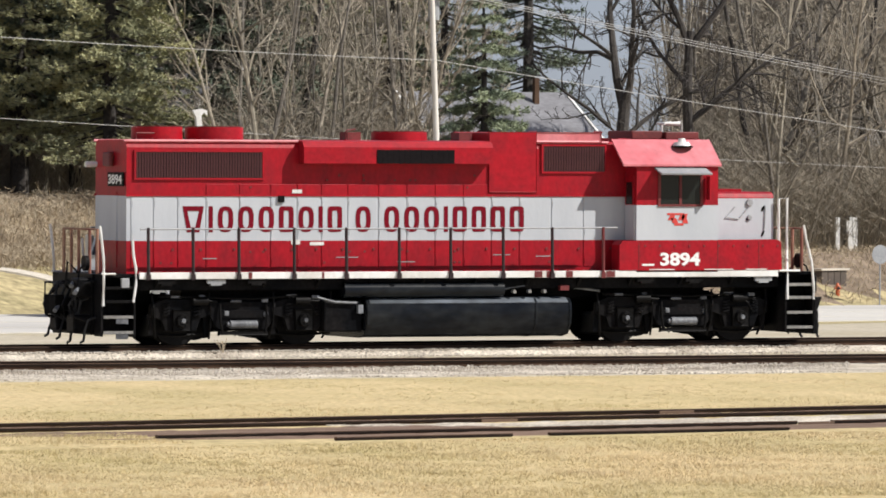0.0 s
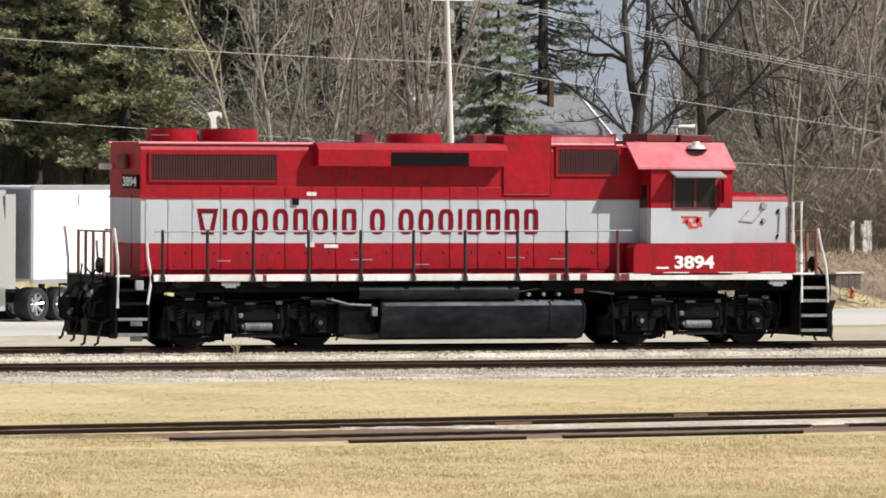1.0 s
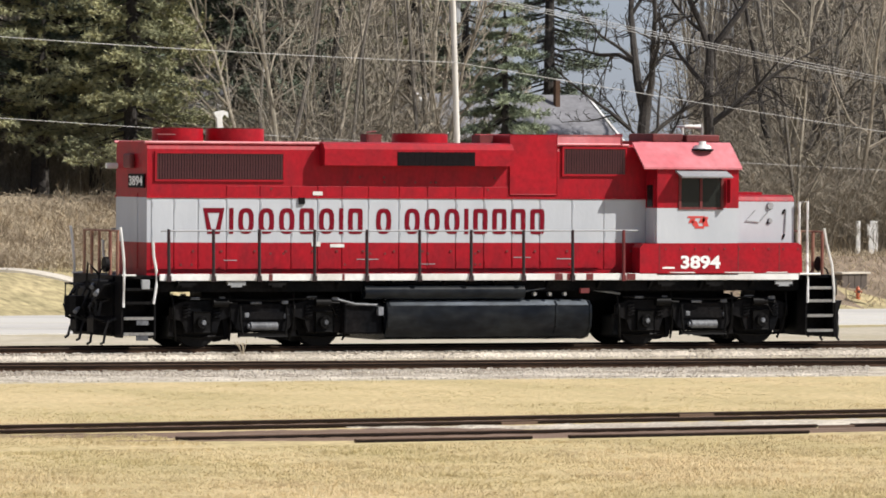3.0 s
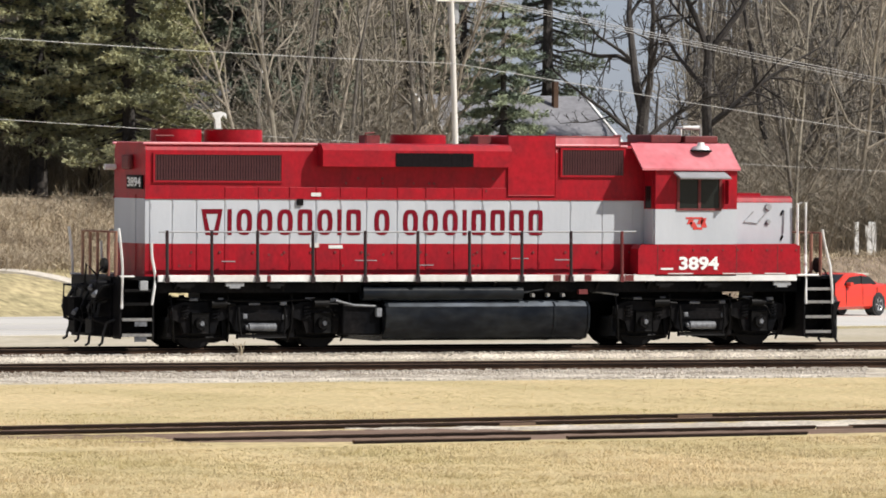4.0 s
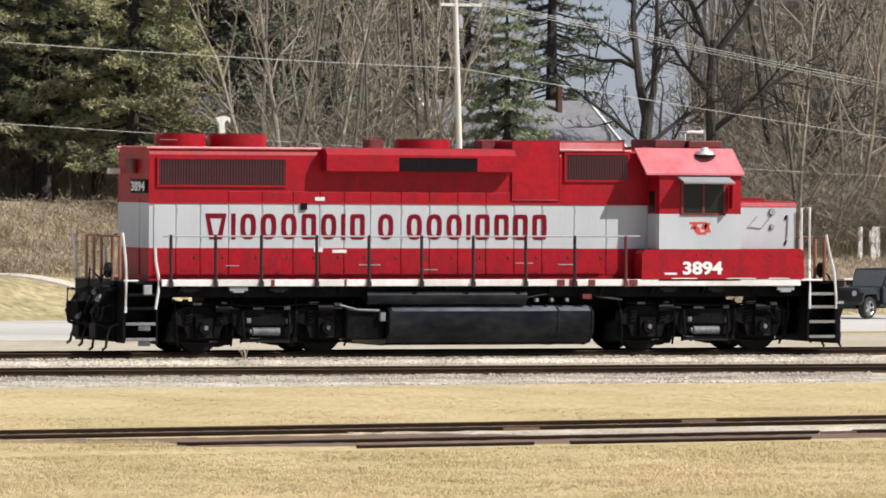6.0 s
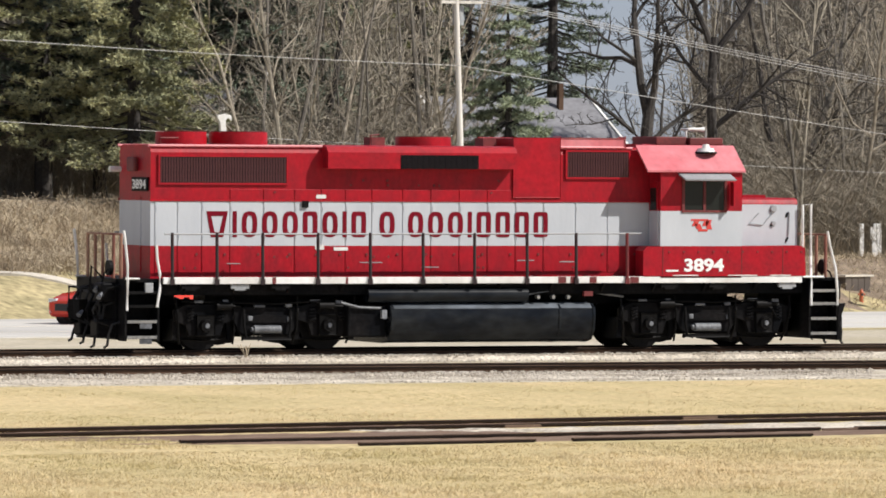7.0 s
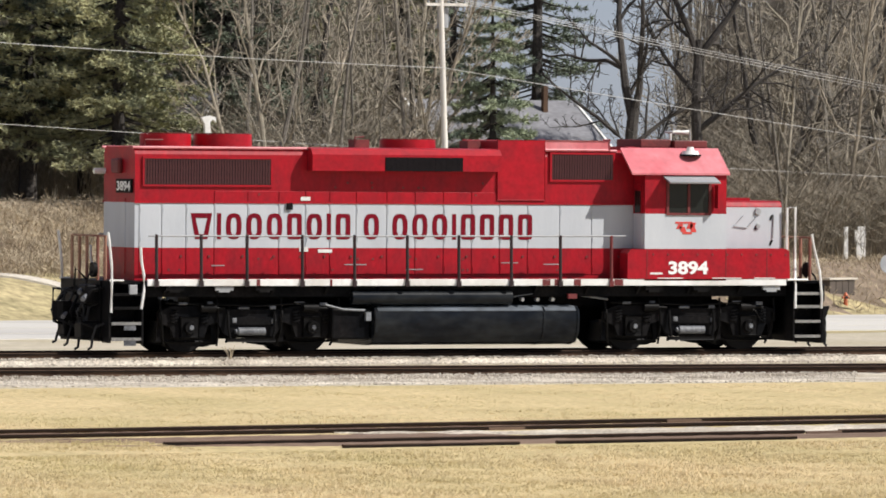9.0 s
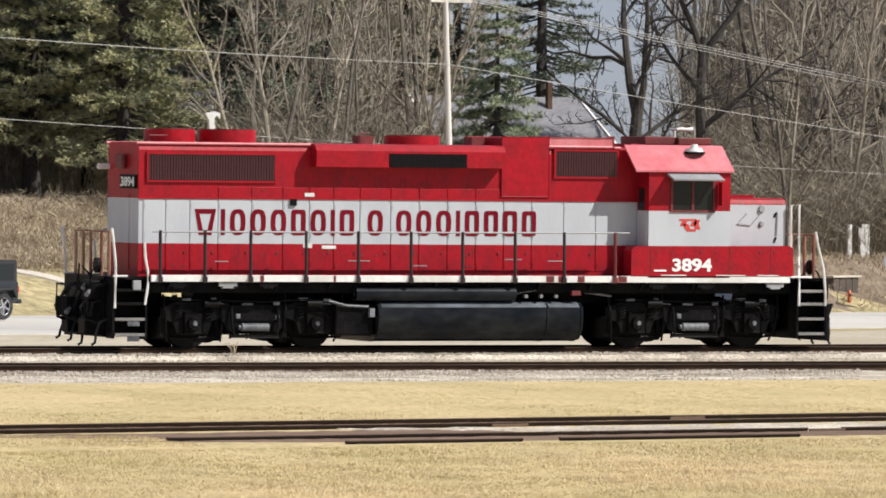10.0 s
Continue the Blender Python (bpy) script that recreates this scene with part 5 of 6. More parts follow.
PX, PY = build_pole()
wire("overhead_wire", (PX - 45, PY - 15, 9.3), (PX - .3, PY - .1, 7.18), .35, .013, "pale overhead service cable")
wire("overhead_wire", (PX - .3, PY - .1, 7.18), (PX + 45, PY + 30, 3.35), .1, .013, "pale overhead service cable")
wire("overhead_wire", (PX - 60, PY - 26, 7.0), (PX + 40, PY + 26, 3.0), .3, .011, "low thin overhead cable")
wire("overhead_wire", (PX - 40, PY - 14, 10.6), (PX - .6, PY - .03, 9.6), .1, .011, "thin overhead power line")
for dz, dx in ((0, .15), (.13, .5), (-.16, -.3)):
    wire("overhead_wire", (PX + dx, PY, 9.58), (PX + 45, PY + 27, 4.75 + dz), .1, .011, "thin overhead power line")


# ------------------------------------------------------------------ houses and roadside things
def build_house():
    h = tagged(new("house"), "pale house with a grey gabled roof behind trees", "house")
    w, l, e, r = 3.6, 3.4, 2.3, 4.5
    bm = bmesh.new()
    prism(bm, [(-w, 0), (-w, e), (0, r), (w, e), (w, 0)], "y", -l, l)
    part("wall", bm, SIDING, h)
    for s in (-1, 1):
        bm = bmesh.new()
        prism(bm, [(s * (w + .4), e - .2), (s * (w + .4), e - .08), (0, r + .14), (0, r + .02)], "y", -l - .4, l + .4)
        rf = part("roof", bm, ROOF_GREY, h, "grey shingle roof")
        for q in (-1, 1):
            bm = bmesh.new()
            prism(bm, [(s * (w + .42), e - .42), (s * (w + .42), e - .02), (0, r + .2), (0, r - .2)], "y", q * (l + .4) - .05, q * (l + .4) + .05)
            part("bargeboard", bm, WHITE, rf, "white bargeboard")
    bm = bmesh.new()
    box(bm, -.8, -.6, -2.2, -2.0, 3.6, 5.2)
    part("chimney", bm, RAIL_RUST, h)
    for y in (-2, 1.5):
        bm = bmesh.new()
        box(bm, -w - .03, -w + .02, y - .5, y + .5, 1.0, 2.0)
        wi = part("window", bm, WHITE, h)
        boxed("pane", (-w - .045, -w - .03, y - .42, y + .42, 1.08, 1.92), CAR_GLASS, wi)
    x, y = column(8.9, 96)
    h.matrix_basis = pose(x, y, 1.65, 0, 0, 95)
    return h


house = build_house()
far_house = copy_thing(house, pose(*column(3.6, 112), 2.6, 0, 0, 20))
tagged(far_house, "white gabled house glimpsed behind bare trees")


def build_shed():
    s = tagged(new("shed"), "low dark weathered shed beside the road", "shed")
    bm = bmesh.new()
    box(bm, -2.6, 2.6, -1.5, 1.5, 0, 2.0)
    part("wall", bm, DARK_WOOD, s)
    bm = bmesh.new()
    prism(bm, [(-1.9, 1.95), (-1.9, 2.07), (0, 2.8), (1.9, 2.07), (1.9, 1.95), (0, 2.66)], "x", -2.9, 2.9)
    part("roof", bm, ROOF_GREY, s)
    boxed("door", (-.5, .5, -1.53, -1.5, 0, 1.8), RED_OLD, s)
    x, y = column(15.25, 95)
    s.matrix_basis = pose(x, y, ground_z(x, y), 0, 0, 20)


build_shed()


def roadside():
    for i, u in enumerate((15.22, 15.42, 15.5)):
        x, y = column(u, 82)
        z = ground_z(x, y)
        bm = bmesh.new()
        if i:
            box(bm, -.03 - .15 * (i - 1), .03 + .15 * (i - 1), -.03, .03, -.1, .95 + .2 * i, .01)
            box(bm, -.12, .12, -.05, -.03, .7, 1.1 + .1 * i)
        else:
            box(bm, -.09, .09, -.06, .06, -.1, 1.3, .02)
        o = tagged(part("marker_post", bm, WHITE), "white painted post among dry weeds", "post", "white posts")
        o.location = (x, y, z)
    x, y = column(15.23, 73.4)
    z = ground_z(x, y)
    hy = tagged(new("hydrant"), "small faded orange hydrant on dry grass", "hydrant")
    bm = bmesh.new()
    rod(bm, (0, 0, -.05), (0, 0, .55), .12, .11, 14)
    rod(bm, (0, 0, .55), (0, 0, .72), .13, .04, 14)
    rod(bm, (-.2, 0, .42), (.2, 0, .42), .06, seg=10)
    part("barrel", bm, ORANGE, hy, smooth=True)
    bm = bmesh.new()
    rod(bm, (0, -.16, .42), (0, -.05, .42), .075, seg=10)
    part("outlet_cap", bm, RUBBER, hy)
    hy.location = (x, y, z)
    hy.scale = (.68, .68, .68)
    x, y = column(15.98, 70.5)
    z = ground_z(x, y)
    sg = tagged(new("road_sign"), "round grey road sign seen from behind on a post", "road sign")
    bm = bmesh.new()
    rod(bm, (0, .03, -.3), (0, .03, 2.2), .03, seg=8)
    part("post", bm, GREY, sg)
    bm = bmesh.new()
    rod(bm, (0, -.012, 1.95), (0, .0, 1.95), .36, seg=24)
    part("sign_plate", bm, GREY, sg)
    sg.location = (x, y, z)
    lw = tagged(new("low_wall"), "low dark block wall with a pale slab on top", "wall")
    for k in range(4):
        boxed("block", (-.72 + .365 * k, -.37 + .365 * k, -.2, .2, -.3, .44 + .01 * (k % 2)), DARK_WOOD, lw, bevel=.02)
    boxed("slab", (-.82, .86, -.27, .27, .455, .53), CONCRETE, lw, bevel=.015)
    x, y = column(15.1, 75)
    lw.matrix_basis = pose(x, y, ground_z(x, y), 0, 0, 22)
    rng = random.Random(8)
    wd = tagged(new("weed"), "small dry weed sprouting beside the rail", "weed")
    for k in range(7):
        bm = bmesh.new()
        a, r = rng.uniform(0, 6.28), rng.uniform(.06, .2)
        pipe(bm, [(0, 0, -.05), (r * .5 * math.cos(a), r * .3 * math.sin(a), .14), (r * math.cos(a), r * math.sin(a), rng.uniform(.2, .34))], .009, 5)
        part("stem", bm, STRAW, wd)
    wd.location = (-5.85, -1.7, -.12)


roadside()


def build_white_hook():
    # made-up post and curved head for a white hook, probably a house corner
    s = tagged(new("street_lamp"), "white hooked shape among trees, standing in for part of a house", "street lamp")
    bm = bmesh.new()
    rod(bm, (0, 0, -.3), (0, 0, 3.0), .09, .07, 12)
    part("post", bm, WHITE, s)
    bm = bmesh.new()
    prism(bm, [(-.12, 2.6), (.14, 2.55), (.1, 2.9), (.08, 3.2), (.2, 3.34), (.36, 3.2), (.34, 3.42), (.1, 3.5), (-.3, 3.42), (-.26, 3.3), (-.16, 3.15)], "y", -.1, .1)
    part("lamp_head", bm, WHITE, s)
    x, y = column(3.92, 78)
    s.location = (x, y, 2.6)
    s.scale = (.8, .8, .8)


build_white_hook()


# ------------------------------------------------------------------ vehicles
def loft(bm, sections):
    """Skin through cross sections with equal point counts, closed at both ends."""
    rings = [[bm.verts.new(p) for p in s] for s in sections]
    n = len(rings[0])
    for a, b in zip(rings, rings[1:]):
        for k in range(n):
            bm.faces.new((a[k], a[(k + 1) % n], b[(k + 1) % n], b[k]))
    bm.faces.new(rings[0][::-1]), bm.faces.new(rings[-1])


def shell(bm, stations):
    """Car body from stations: x, floor, sill half width, waist height, waist half width, roof height, roof half width."""
    out = []
    for x, z0, w0, z1, w1, z2, w2 in stations:
        half = [(w0 * .86, z0), (w0, z0 + .1), (w1, (z0 + z1) / 2), (w1 * .985, z1), (w2 + .04, z2 - .07), (w2 * .9, z2)]
        out.append([(x, -a, b) for a, b in half] + [(x, a, b) for a, b in half[::-1]])
    loft(bm, out)


def road_wheel(parent, x, y, r, width, spokes=5, rim=ALLOY, share={}):
    w = new("wheel")
    w.parent = parent
    w.location = (x, y, r)
    key = (r, width, spokes, rim.name)
    if key not in share:
        bm = bmesh.new()
        o = [(r * .66, -width / 2), (r * .95, -width / 2), (r, -width * .35), (r, width * .35), (r * .95, width / 2), (r * .66, width / 2)]
        rings = [[bm.verts.new((q * math.cos(a), z, q * math.sin(a))) for q, z in o] for a in np.linspace(0, 2 * math.pi, 33)[:-1]]
        for i in range(32):
            a, b = rings[i], rings[(i + 1) % 32]
            for k in range(6):
                bm.faces.new((a[k], a[(k + 1) % 6], b[(k + 1) % 6], b[k]))
        ty = part("tyre", bm, RUBBER, w, smooth=True)
        bm = bmesh.new()
        rod(bm, (0, -width * .18, 0), (0, width * .18, 0), r * .2, seg=14)
        rod(bm, (0, -.01, 0), (0, .01, 0), r * .64, seg=24)
        for k in range(spokes):
            c, s = math.cos(6.283 * k / spokes), math.sin(6.283 * k / spokes)
            for q in (-1, 1):
                rod(bm, (0, q * width * .2, 0), (c * r * .64, q * width * .36, s * r * .64), r * .085, r * .1, 6)
        for q in (-1, 1):
            pipe(bm, [(r * .65 * math.cos(a), q * width * .4, r * .65 * math.sin(a)) for a in np.linspace(0, 2 * math.pi, 25)], r * .045, 5)
        ri = part("rim", bm, rim, w)
        share[key] = (ty.data, ri.data)
    else:
        for nm, me in zip(("tyre", "rim"), share[key]):
            o = new(nm, me)
            o.parent = w
    return w


def panel(name, pts, y, d, material, parent, thick=.012, label=""):
    bm = bmesh.new()
    prism(bm, pts, "y", y, y + d * thick)
    return part(name, bm, material, parent, label)


def arches(body, xs, r, half, material):
    for x in xs:
        for s in (-1, 1):
            bm = bmesh.new()
            rod(bm, (x, s * (half + .004), r), (x, s * (half - .35), r), r * 1.16, seg=28)
            part("wheel_arch", bm, PLASTIC, body)


def build_sedan():
    """Faces -x; the front bumper at x = 0."""
    c = tagged(new("sedan_car"), "bright orange-red sedan driving on the road", "car")
    bm = bmesh.new()
    shell(bm, [(.0, .32, .70, .66, .74, .70, .66), (.12, .22, .84, .72, .86, .78, .74), (.6, .2, .93, .84, .93, .92, .8), (1.45, .2, .95, .95, .94, 1.0, .82),
               (2.2, .2, .95, .97, .94, 1.42, .62), (2.9, .2, .95, .98, .95, 1.48, .63), (3.6, .2, .95, 1.0, .95, 1.43, .62), (4.35, .2, .95, 1.03, .94, 1.10, .74), (4.9, .24, .9, 1.02, .9, 1.07, .74), (5.05, .4, .82, .9, .84, .96, .7)])
    bd = part("body", bm, CAR_RED, c, smooth=True)
    for s in (-1, 1):
        panel("side_window", [(1.85, 1.03), (2.32, 1.34), (2.95, 1.385), (2.95, 1.03)], s * .80, s, CAR_GLASS, bd, .07)
        panel("side_window", [(3.0, 1.03), (3.0, 1.385), (3.5, 1.34), (3.98, 1.08)], s * .80, s, CAR_GLASS, bd, .07)
        boxed("mirror", (1.95, 2.15, s * 1.0 - .1, s * 1.0 + .1, 1.02, 1.16), CAR_RED, bd, bevel=.03)
        boxed("headlight", (.0, .22, s * .62 - .16, s * .62 + .16, .66, .77), LAMP_CLEAR, bd, bevel=.02)
        boxed("tail_light", (4.93, 5.03, s * .6 - .22, s * .6 + .22, .86, .98), LAMP_RED, bd, bevel=.02)
        for x in (1.9, 2.97, 3.9):
            boxed("door_seam", (x, x + .012, s * .951 - .006, s * .951 + .006, .35, .98), PLASTIC, bd)
    bm = bmesh.new()
    prism(bm, [(1.5, 1.02), (2.18, 1.40), (2.2, 1.41), (1.52, 1.03)], "y", -.66, .66)
    bmesh.ops.translate(bm, vec=(-.02, 0, .02), verts=bm.verts[:])
    part("windscreen", bm, CAR_GLASS, bd)
    boxed("radiator_grille", (-.015, .03, -.5, .5, .4, .62), PLASTIC, bd)
    arches(bd, (.95, 4.0), .36, .95, CAR_RED)
    wheels = [road_wheel(c, x, s * .87, .36, .24) for x in (.95, 4.0) for s in (-1, 1)]
    return c, wheels, .36


def shrink(thing, k):
    """Makes a whole thing smaller, its meshes and the places of its wheels."""
    for me in {o.data for o in thing.children_recursive if o.type == "MESH"}:
        me.transform(Matrix.Scale(k, 4))
    for o in thing.children_recursive:
        o.location = o.location * k


def build_van():
    """Faces +x; the front bumper at x = 0."""
    c = tagged(new("minivan"), "dark slate minivan driving on the road", "car")
    bm = bmesh.new()
    shell(bm, [(-5.15, .4, .86, .98, .9, 1.02, .8), (-5.08, .3, .96, 1.02, .98, 1.55, .72), (-4.9, .25, .99, 1.03, .99, 1.70, .72), (-3.6, .22, 1.0, 1.03, 1.0, 1.76, .74), (-2.2, .22, 1.0, 1.02, 1.0, 1.74, .72),
               (-1.55, .22, 1.0, 1.0, .99, 1.45, .66), (-.95, .22, .99, .97, .97, 1.05, .8), (-.25, .25, .92, .82, .9, .9, .76), (0, .36, .78, .66, .78, .72, .66)])
    bd = part("body", bm, CAR_GREY, c, smooth=True)
    for s in (-1, 1):
        for pts in ([(-4.85, 1.12), (-4.85, 1.56), (-3.75, 1.62), (-3.75, 1.1)], [(-3.65, 1.1), (-3.65, 1.62), (-2.55, 1.6), (-2.55, 1.08)], [(-2.45, 1.08), (-2.45, 1.6), (-2.1, 1.56), (-1.35, 1.12), (-1.35, 1.06)]):
            panel("side_window", pts, s * .87, s, CAR_GLASS, bd, .06)
        boxed("tail_light", (-5.13, -4.93, s * .88 - .1, s * .88 + .1, .98, 1.30), LAMP_RED, bd, bevel=.02)
        boxed("headlight", (-.32, -.06, s * .66 - .18, s * .66 + .18, .68, .84), LAMP_CLEAR, bd, bevel=.02)
        boxed("mirror", (-1.5, -1.3, s * 1.1 - .11, s * 1.1 + .11, 1.06, 1.24), CAR_GREY, bd, bevel=.03)
        boxed("trim_strip", (-4.2, -1.2, s * 1.004 - .008, s * 1.004 + .008, .62, .67), ALLOY, bd)
        for x in (-3.7, -2.5, -1.4):
            boxed("door_seam", (x, x + .012, s * 1.003 - .006, s * 1.003 + .006, .32, 1.05), PLASTIC, bd)
        bm = bmesh.new()
        pipe(bm, [(-4.7, s * .66, 1.75), (-4.5, s * .66, 1.81), (-2.4, s * .66, 1.80), (-2.2, s * .66, 1.76)], .022)
        part("roof_rail", bm, ALLOY, bd)
    bm = bmesh.new()
    prism(bm, [(-5.135, 1.08), (-5.12, 1.08), (-5.04, 1.56), (-5.06, 1.56)], "y", -.72, .72)
    part("rear_window", bm, CAR_GLASS, bd)
    boxed("plate_bar", (-5.19, -5.17, -.16, .16, .86, .96), WHITE, bd)
    boxed("chrome_strip", (-5.18, -5.13, -.62, .62, 1.0, 1.04), ALLOY, bd)
    boxed("bumper", (-5.22, -5.0, -.88, .88, .38, .6), CAR_GREY, bd, bevel=.05)
    bm = bmesh.new()
    prism(bm, [(-1.0, 1.06), (-1.62, 1.50), (-1.64, 1.49), (-1.02, 1.05)], "y", -.68, .68)
    bmesh.ops.translate(bm, vec=(.03, 0, .03), verts=bm.verts[:])
    part("windscreen", bm, CAR_GLASS, bd)
    arches(bd, (-.98, -4.06), .34, 1.0, CAR_GREY)
    wheels = [road_wheel(c, x, s * .93, .34, .22, 9) for x in (-.98, -4.06) for s in (-1, 1)]
    shrink(c, .9)
    return c, wheels, .34 * .9


def build_jeep():
    """Faces -x; the front bumper at x = 0."""
    c = tagged(new("off_road_car"), "boxy dusty black off-road car with a hard top", "car")
    bm = bmesh.new()
    box(bm, .25, 1.75, -.64, .64, .62, 1.12, .05)
    part("bonnet", bm, CAR_BLACK, c)
    bm = bmesh.new()
    box(bm, 1.6, 3.75, -.78, .78, .52, 1.14, .05)
    tub = part("body", bm, CAR_BLACK, c)
    bm = bmesh.new()
    prism(bm, [(1.72, 1.12), (2.02, 1.78), (3.72, 1.80), (3.76, 1.12)], "y", -.70, .70)
    top = part("hard_top", bm, PLASTIC, c)
    for s in (-1, 1):
        panel("side_window", [(1.95, 1.18), (2.14, 1.66), (2.72, 1.68), (2.72, 1.18)], s * .70, s, surface("pale_reflecting_glass", (.22, .25, .22), .08, var=.1, spec=.8), top, .012)
        panel("side_window", [(2.86, 1.2), (2.86, 1.68), (3.6, 1.68), (3.6, 1.2)], s * .70, s, CAR_GLASS, top, .012)
        for x, w in ((.55, .5), (2.97, .5)):
            bm = bmesh.new()
            o = [(x - w - .1, .62), (x - w + .05, .95), (x + w - .1, .98), (x + w + .08, .72), (x + w + .02, .66), (x + w - .14, .90), (x - w + .1, .88), (x - w - .04, .6)]
            prism(bm, o, "y", s * .62, s * .93)
            part("wing_flare", bm, PLASTIC, tub)
        bm = bmesh.new()
        rod(bm, (.24, s * .42, .92), (.28, s * .42, .92), .1, seg=16)
        part("headlight", bm, LAMP_CLEAR, tub)
        boxed("tail_light", (3.74, 3.8, s * .68 - .07, s * .68 + .07, .8, 1.0), LAMP_RED, tub)
        boxed("mirror", (1.9, 2.05, s * .92 - .1, s * .92 + .1, 1.16, 1.34), PLASTIC, tub)
        boxed("side_step", (1.25, 2.4, s * .8 - .06, s * .8 + .06, .44, .5), PLASTIC, tub)
        for x in (1.82, 2.78):
            boxed("door_seam", (x, x + .012, s * .784 - .005, s * .784 + .005, .56, 1.12), RUBBER, tub)
    bm = bmesh.new()
    prism(bm, [(1.69, 1.15), (1.98, 1.74), (2.0, 1.74), (1.71, 1.15)], "y", -.64, .64)
    part("windscreen", bm, surface("sky_lit_glass", (.16, .18, .17), .06, var=.1, spec=.8), top)
    for k in range(7):
        boxed("radiator_slot", (.235, .255, -.25 + .075 * k, -.21 + .075 * k, .74, 1.02), RUBBER, tub)
    boxed("bumper", (-.05, .2, -.8, .8, .5, .66), PLASTIC, tub, bevel=.03)
    boxed("plate_bar", (-.06, -.05, -.16, .16, .54, .64), WHITE, tub)
    boxed("bumper", (3.72, 3.9, -.78, .78, .48, .62), PLASTIC, tub, bevel=.03)
    boxed("chassis", (.2, 3.7, -.5, .5, .36, .6), PLASTIC, tub)
    bm = bmesh.new()
    rod(bm, (3.78, .1, .95), (3.98, .1, .95), .38, seg=24)
    part("spare_wheel", bm, RUBBER, tub, smooth=True)
    wheels = [road_wheel(c, x, s * .76, .40, .26) for x in (.55, 2.97) for s in (-1, 1)]
    return c, wheels, .40


def build_semi():
    """Faces -x; the trailer's front at x = 0, the tractor before it."""
    c = tagged(new("semi_truck"), "pale silver tractor unit hauling a white box trailer", "truck")
    W = 1.22
    # bonnet
    bm = bmesh.new()
    secs = []
    for x, zb, zt, w in ((-6.75, .55, 1.45, .80), (-6.6, .45, 1.62, .95), (-6.0, .45, 1.78, 1.02), (-5.0, .5, 1.95, 1.06)):
        secs.append([(x, -w * .95, zb), (x, -w, zt - .35), (x, -w * .72, zt), (x, w * .72, zt), (x, w, zt - .35), (x, w * .95, zb)])
    loft(bm, secs)
    bo = part("bonnet", bm, CAR_WHITE, c, smooth=True)
    for k in range(6):
        boxed("grille_bar", (-6.80, -6.74, -.55, .55, .78 + .12 * k, .84 + .12 * k), ALLOY, bo)
    boxed("bumper", (-6.95, -6.6, -1.15, 1.15, .35, .72), CAR_WHITE, bo, bevel=.06)
    for s in (-1, 1):
        boxed("headlight", (-6.72, -6.42, s * .88 - .14, s * .88 + .14, .95, 1.25), LAMP_CLEAR, bo, bevel=.03)
        bm = bmesh.new()
        o = [(-6.6, .75)] + [(-5.75 + .74 * math.cos(a), .52 + .66 * math.sin(a)) for a in np.linspace(2.6, .3, 9)] + [(-4.95, .75), (-5.05, 1.35), (-6.45, 1.3)]
        prism(bm, o, "y", s * .85, s * 1.2)
        part("wing", bm, CAR_WHITE, bo)
    # cab, sleeper and roof fairing
    bm = bmesh.new()
    prism(bm, [(-5.05, .5), (-5.05, 1.95), (-4.55, 2.78), (-4.2, 3.0), (-1.3, 3.1), (-1.3, .5)], "y", -W, W)
    cb = part("cab", bm, CAR_WHITE, c)
    bm = bmesh.new()
    secs = [[(x, -w, z0), (x, -w * .92, z1), (x, w * .92, z1), (x, w, z0)] for x, w, z0, z1 in ((-4.6, .8, 2.8, 2.95), (-4.1, 1.05, 2.95, 3.3), (-3.0, 1.16, 3.0, 3.72), (-1.9, 1.2, 3.05, 3.95), (-1.15, 1.2, 3.05, 3.98))]
    loft(bm, secs)
    part("roof_fairing", bm, CAR_WHITE, cb, "smooth roof fairing", True)
    bm = bmesh.new()
    prism(bm, [(-5.09, 2.0), (-4.60, 2.76), (-4.58, 2.75), (-5.06, 1.98)], "y", -1.08, 1.08)
    part("windscreen", bm, CAR_GLASS, cb)
    boxed("sun_visor", (-4.82, -4.5, -1.1, 1.1, 2.76, 2.83), CAR_WHITE, cb, bevel=.03)
    for s in (-1, 1):
        panel("side_window", [(-4.78, 1.98), (-4.42, 2.6), (-3.75, 2.62), (-3.75, 1.98)], s * W, s, CAR_GLASS, cb, .008)
        panel("side_window", [(-2.55, 2.0), (-2.55, 2.7), (-2.25, 2.7), (-2.25, 2.0)], s * W, s, CAR_GLASS, cb, .008)
        boxed("door_seam", (-3.62, -3.605, s * W - .006, s * W + .006, .9, 2.75), PLASTIC, cb)
        boxed("door_seam", (-4.9, -4.885, s * W - .006, s * W + .006, .9, 1.95), PLASTIC, cb)
        boxed("door_handle", (-3.9, -3.74, s * W - .02, s * W + .02, 1.45, 1.52), PLASTIC, cb)
        boxed("mirror", (-4.7, -4.5, s * 1.5 - .12, s * 1.5 + .12, 1.95, 2.6), CAR_WHITE, cb, bevel=.03)
        bm = bmesh.new()
        rod(bm, (-4.1, s * 1.12, .62), (-2.4, s * 1.12, .62), .3, seg=20)
        part("fuel_tank", bm, ALLOY, c, smooth=True)
        boxed("side_skirt", (-4.95, -1.3, s * 1.2 - .02, s * 1.2 + .02, .35, 1.02), CAR_WHITE, c)
        boxed("mud_flap", (.9, .93, s * .85 - .3, s * .85 + .3, .25, 1.0), PLASTIC, c)
    boxed("cab_extender", (-1.3, -.75, -1.22, -1.18, 1.0, 3.85), CAR_WHITE, cb)
    boxed("cab_extender", (-1.3, -.75, 1.18, 1.22, 1.0, 3.85), CAR_WHITE, cb)
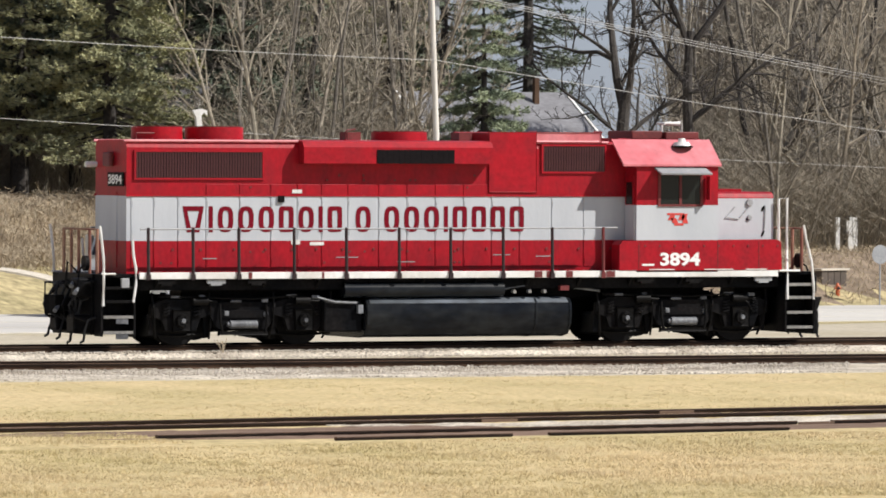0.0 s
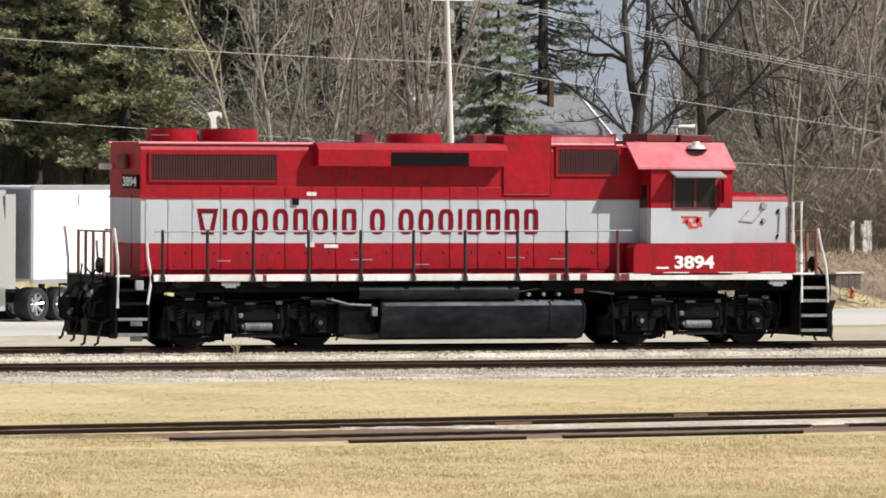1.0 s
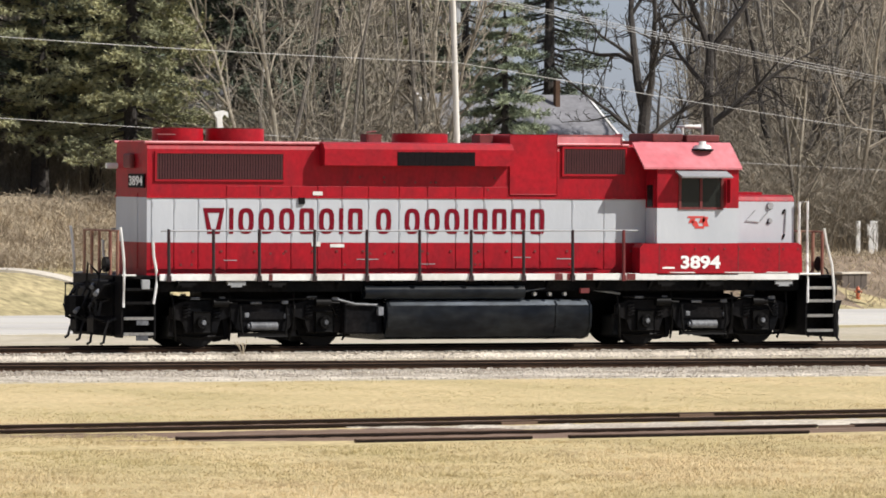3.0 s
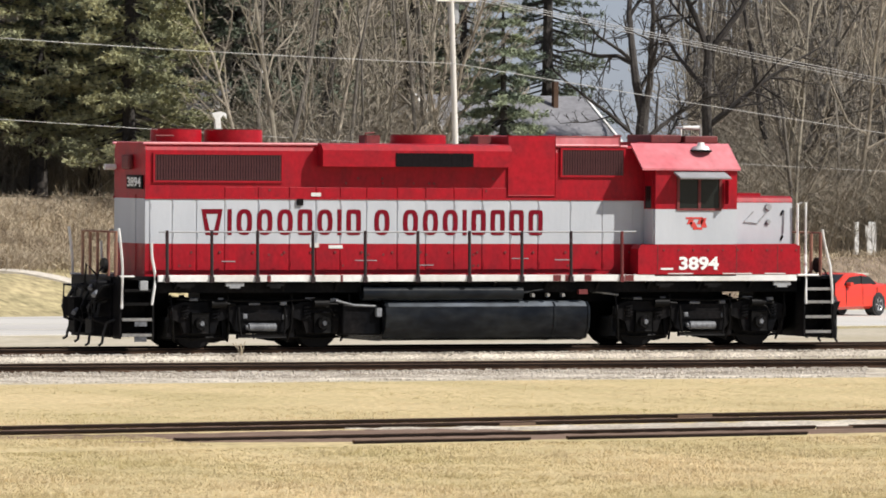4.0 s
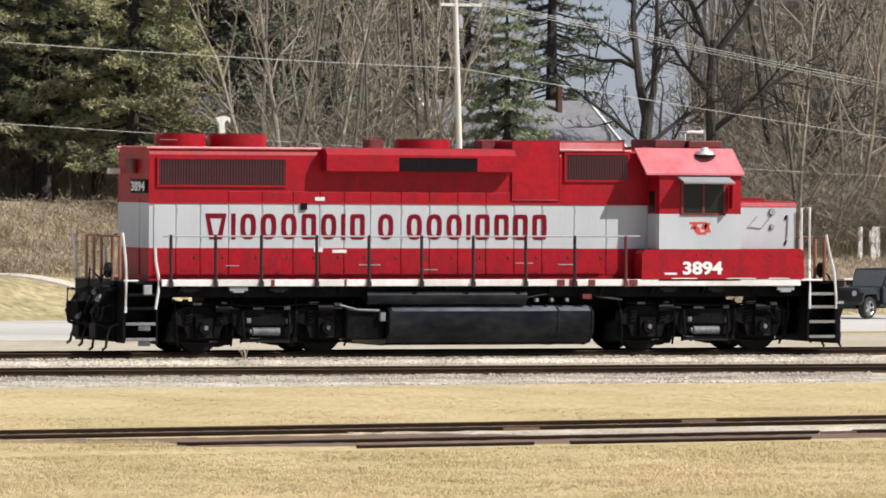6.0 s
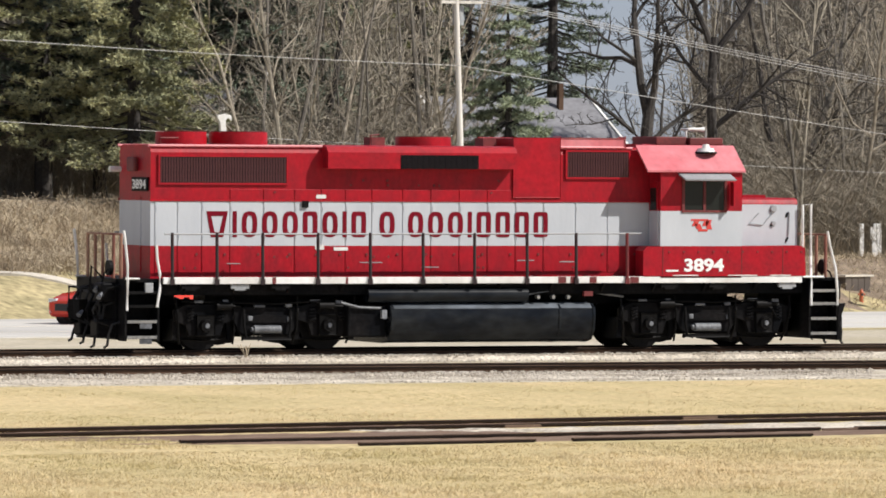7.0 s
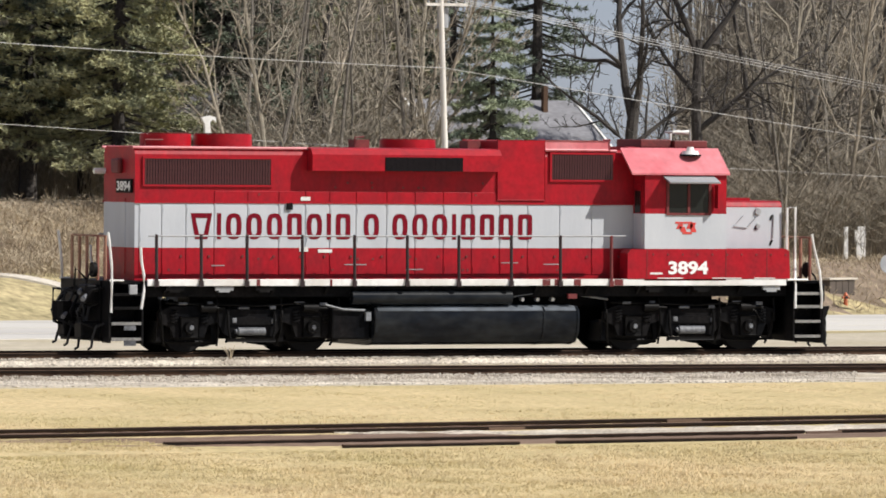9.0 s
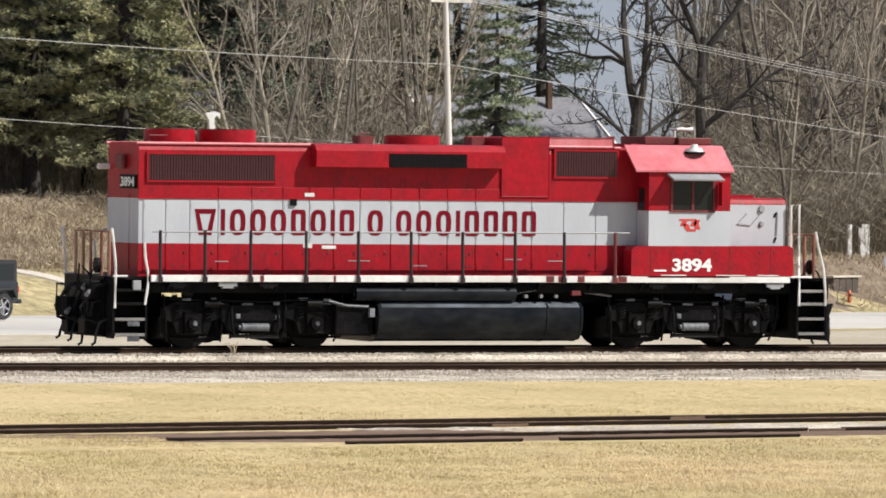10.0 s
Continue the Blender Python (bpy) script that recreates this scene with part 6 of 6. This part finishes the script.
    boxed("chassis", (-6.2, 1.6, -.42, .42, .55, .85), PLASTIC, c)
    # trailer
    LT = 14.95
    bm = bmesh.new()
    box(bm, 0, LT, -1.28, 1.28, 1.22, 4.08, .02)
    tr = part("trailer", bm, TRAILER_WHITE, c, "clean bright white trailer box")
    for s in (-1, 1):
        boxed("top_rail", (-.01, LT + .01, s * 1.285 - .015, s * 1.285 + .015, 3.98, 4.10), ALLOY, tr)
        boxed("bottom_rail", (0, LT, s * 1.285 - .015, s * 1.285 + .015, 1.14, 1.28), ALLOY, tr)
        boxed("corner_post", (-.02, .12, s * 1.285 - .015, s * 1.285 + .015, 1.2, 4.08), ALLOY, tr)
        boxed("corner_post", (LT - .1, LT + .02, s * 1.285 - .015, s * 1.285 + .015, 1.2, 4.08), ALLOY, tr)
        boxed("marker_light", (2.2, 2.26, s * 1.29 - .01, s * 1.29 + .01, 3.5, 3.85), GREY, tr)
        for k in range(6):
            boxed("side_seam", (2.1 * (k + 1), 2.1 * (k + 1) + .015, s * 1.283 - .004, s * 1.283 + .004, 1.28, 3.98), TRAILER_WHITE, tr)
        boxed("landing_leg", (2.9, 3.05, s * .8 - .07, s * .8 + .07, .25, 1.2), PLASTIC, tr)
        boxed("mud_flap", (LT - .45, LT - .42, s * .95 - .3, s * .95 + .3, .2, 1.1), PLASTIC, tr)
    for k in range(7):
        boxed("front_rib", (-.05, .0, -1.1, 1.1, 1.45 + .36 * k, 1.52 + .36 * k), GREY, tr)
    boxed("nose_panel", (-.025, 0, -1.24, 1.24, 1.3, 4.0), GREY, tr)
    boxed("slider_frame", (9.9, LT - .5, -.55, .55, .75, 1.15), PLASTIC, tr)
    boxed("rear_guard", (LT - .08, LT, -1.1, 1.1, .5, .6), ALLOY, tr)
    wheels = [road_wheel(c, -4.85, s * 1.05, .52, .3, 8) for s in (-1, 1)]
    for x in (.38, 1.57) + tuple(LT - q for q in (4.49, 3.36, 2.23)):
        wheels += [road_wheel(c, x, s * .98, .52, .56, 8) for s in (-1, 1)]
    # the tractor is a short one
    turning = {o for w in wheels for o in (w, *w.children_recursive)}
    for o in c.children_recursive:
        if o.type == "MESH" and o not in turning:
            for v in o.data.vertices:
                if v.co.x < 0:
                    v.co.x *= 0.84
    return c, wheels, .52


SEDAN, VAN, JEEP, SEMI = build_sedan(), build_van(), build_jeep(), build_semi()


# ------------------------------------------------------------------ what moves
def drive(thing, speed, start, lane, sign):
    """Keys a vehicle along the road at a steady speed; sign: -1 for one whose wheels roll towards -x."""
    ob, wheels, r = thing

    def at(t):
        s = start + speed * t
        x, y = on_road(s, lane)
        return s, pose(x, y, road_z(s) + .004, 0, 0, math.degrees(ROAD_TURN))
    walk(ob, [(k * .25, at(k * .25)[1]) for k in range(41)])
    for w in wheels:
        home = w.location.copy()
        walk(w, [(k / FPS, pose(*home, 0, math.degrees(speed * k / FPS / r) % 360, 0)) for k in range(10 * FPS + 1)])


def motions():
    drive(SEMI, -10.66, 9.24, 0.0, -1)
    drive(SEDAN, -13.3, 92.6, -1.6, -1)
    drive(VAN, 13.8, -107.88, -6.2, 1)
    drive(JEEP, -12.4, 119.0, 0.0, -1)


motions()
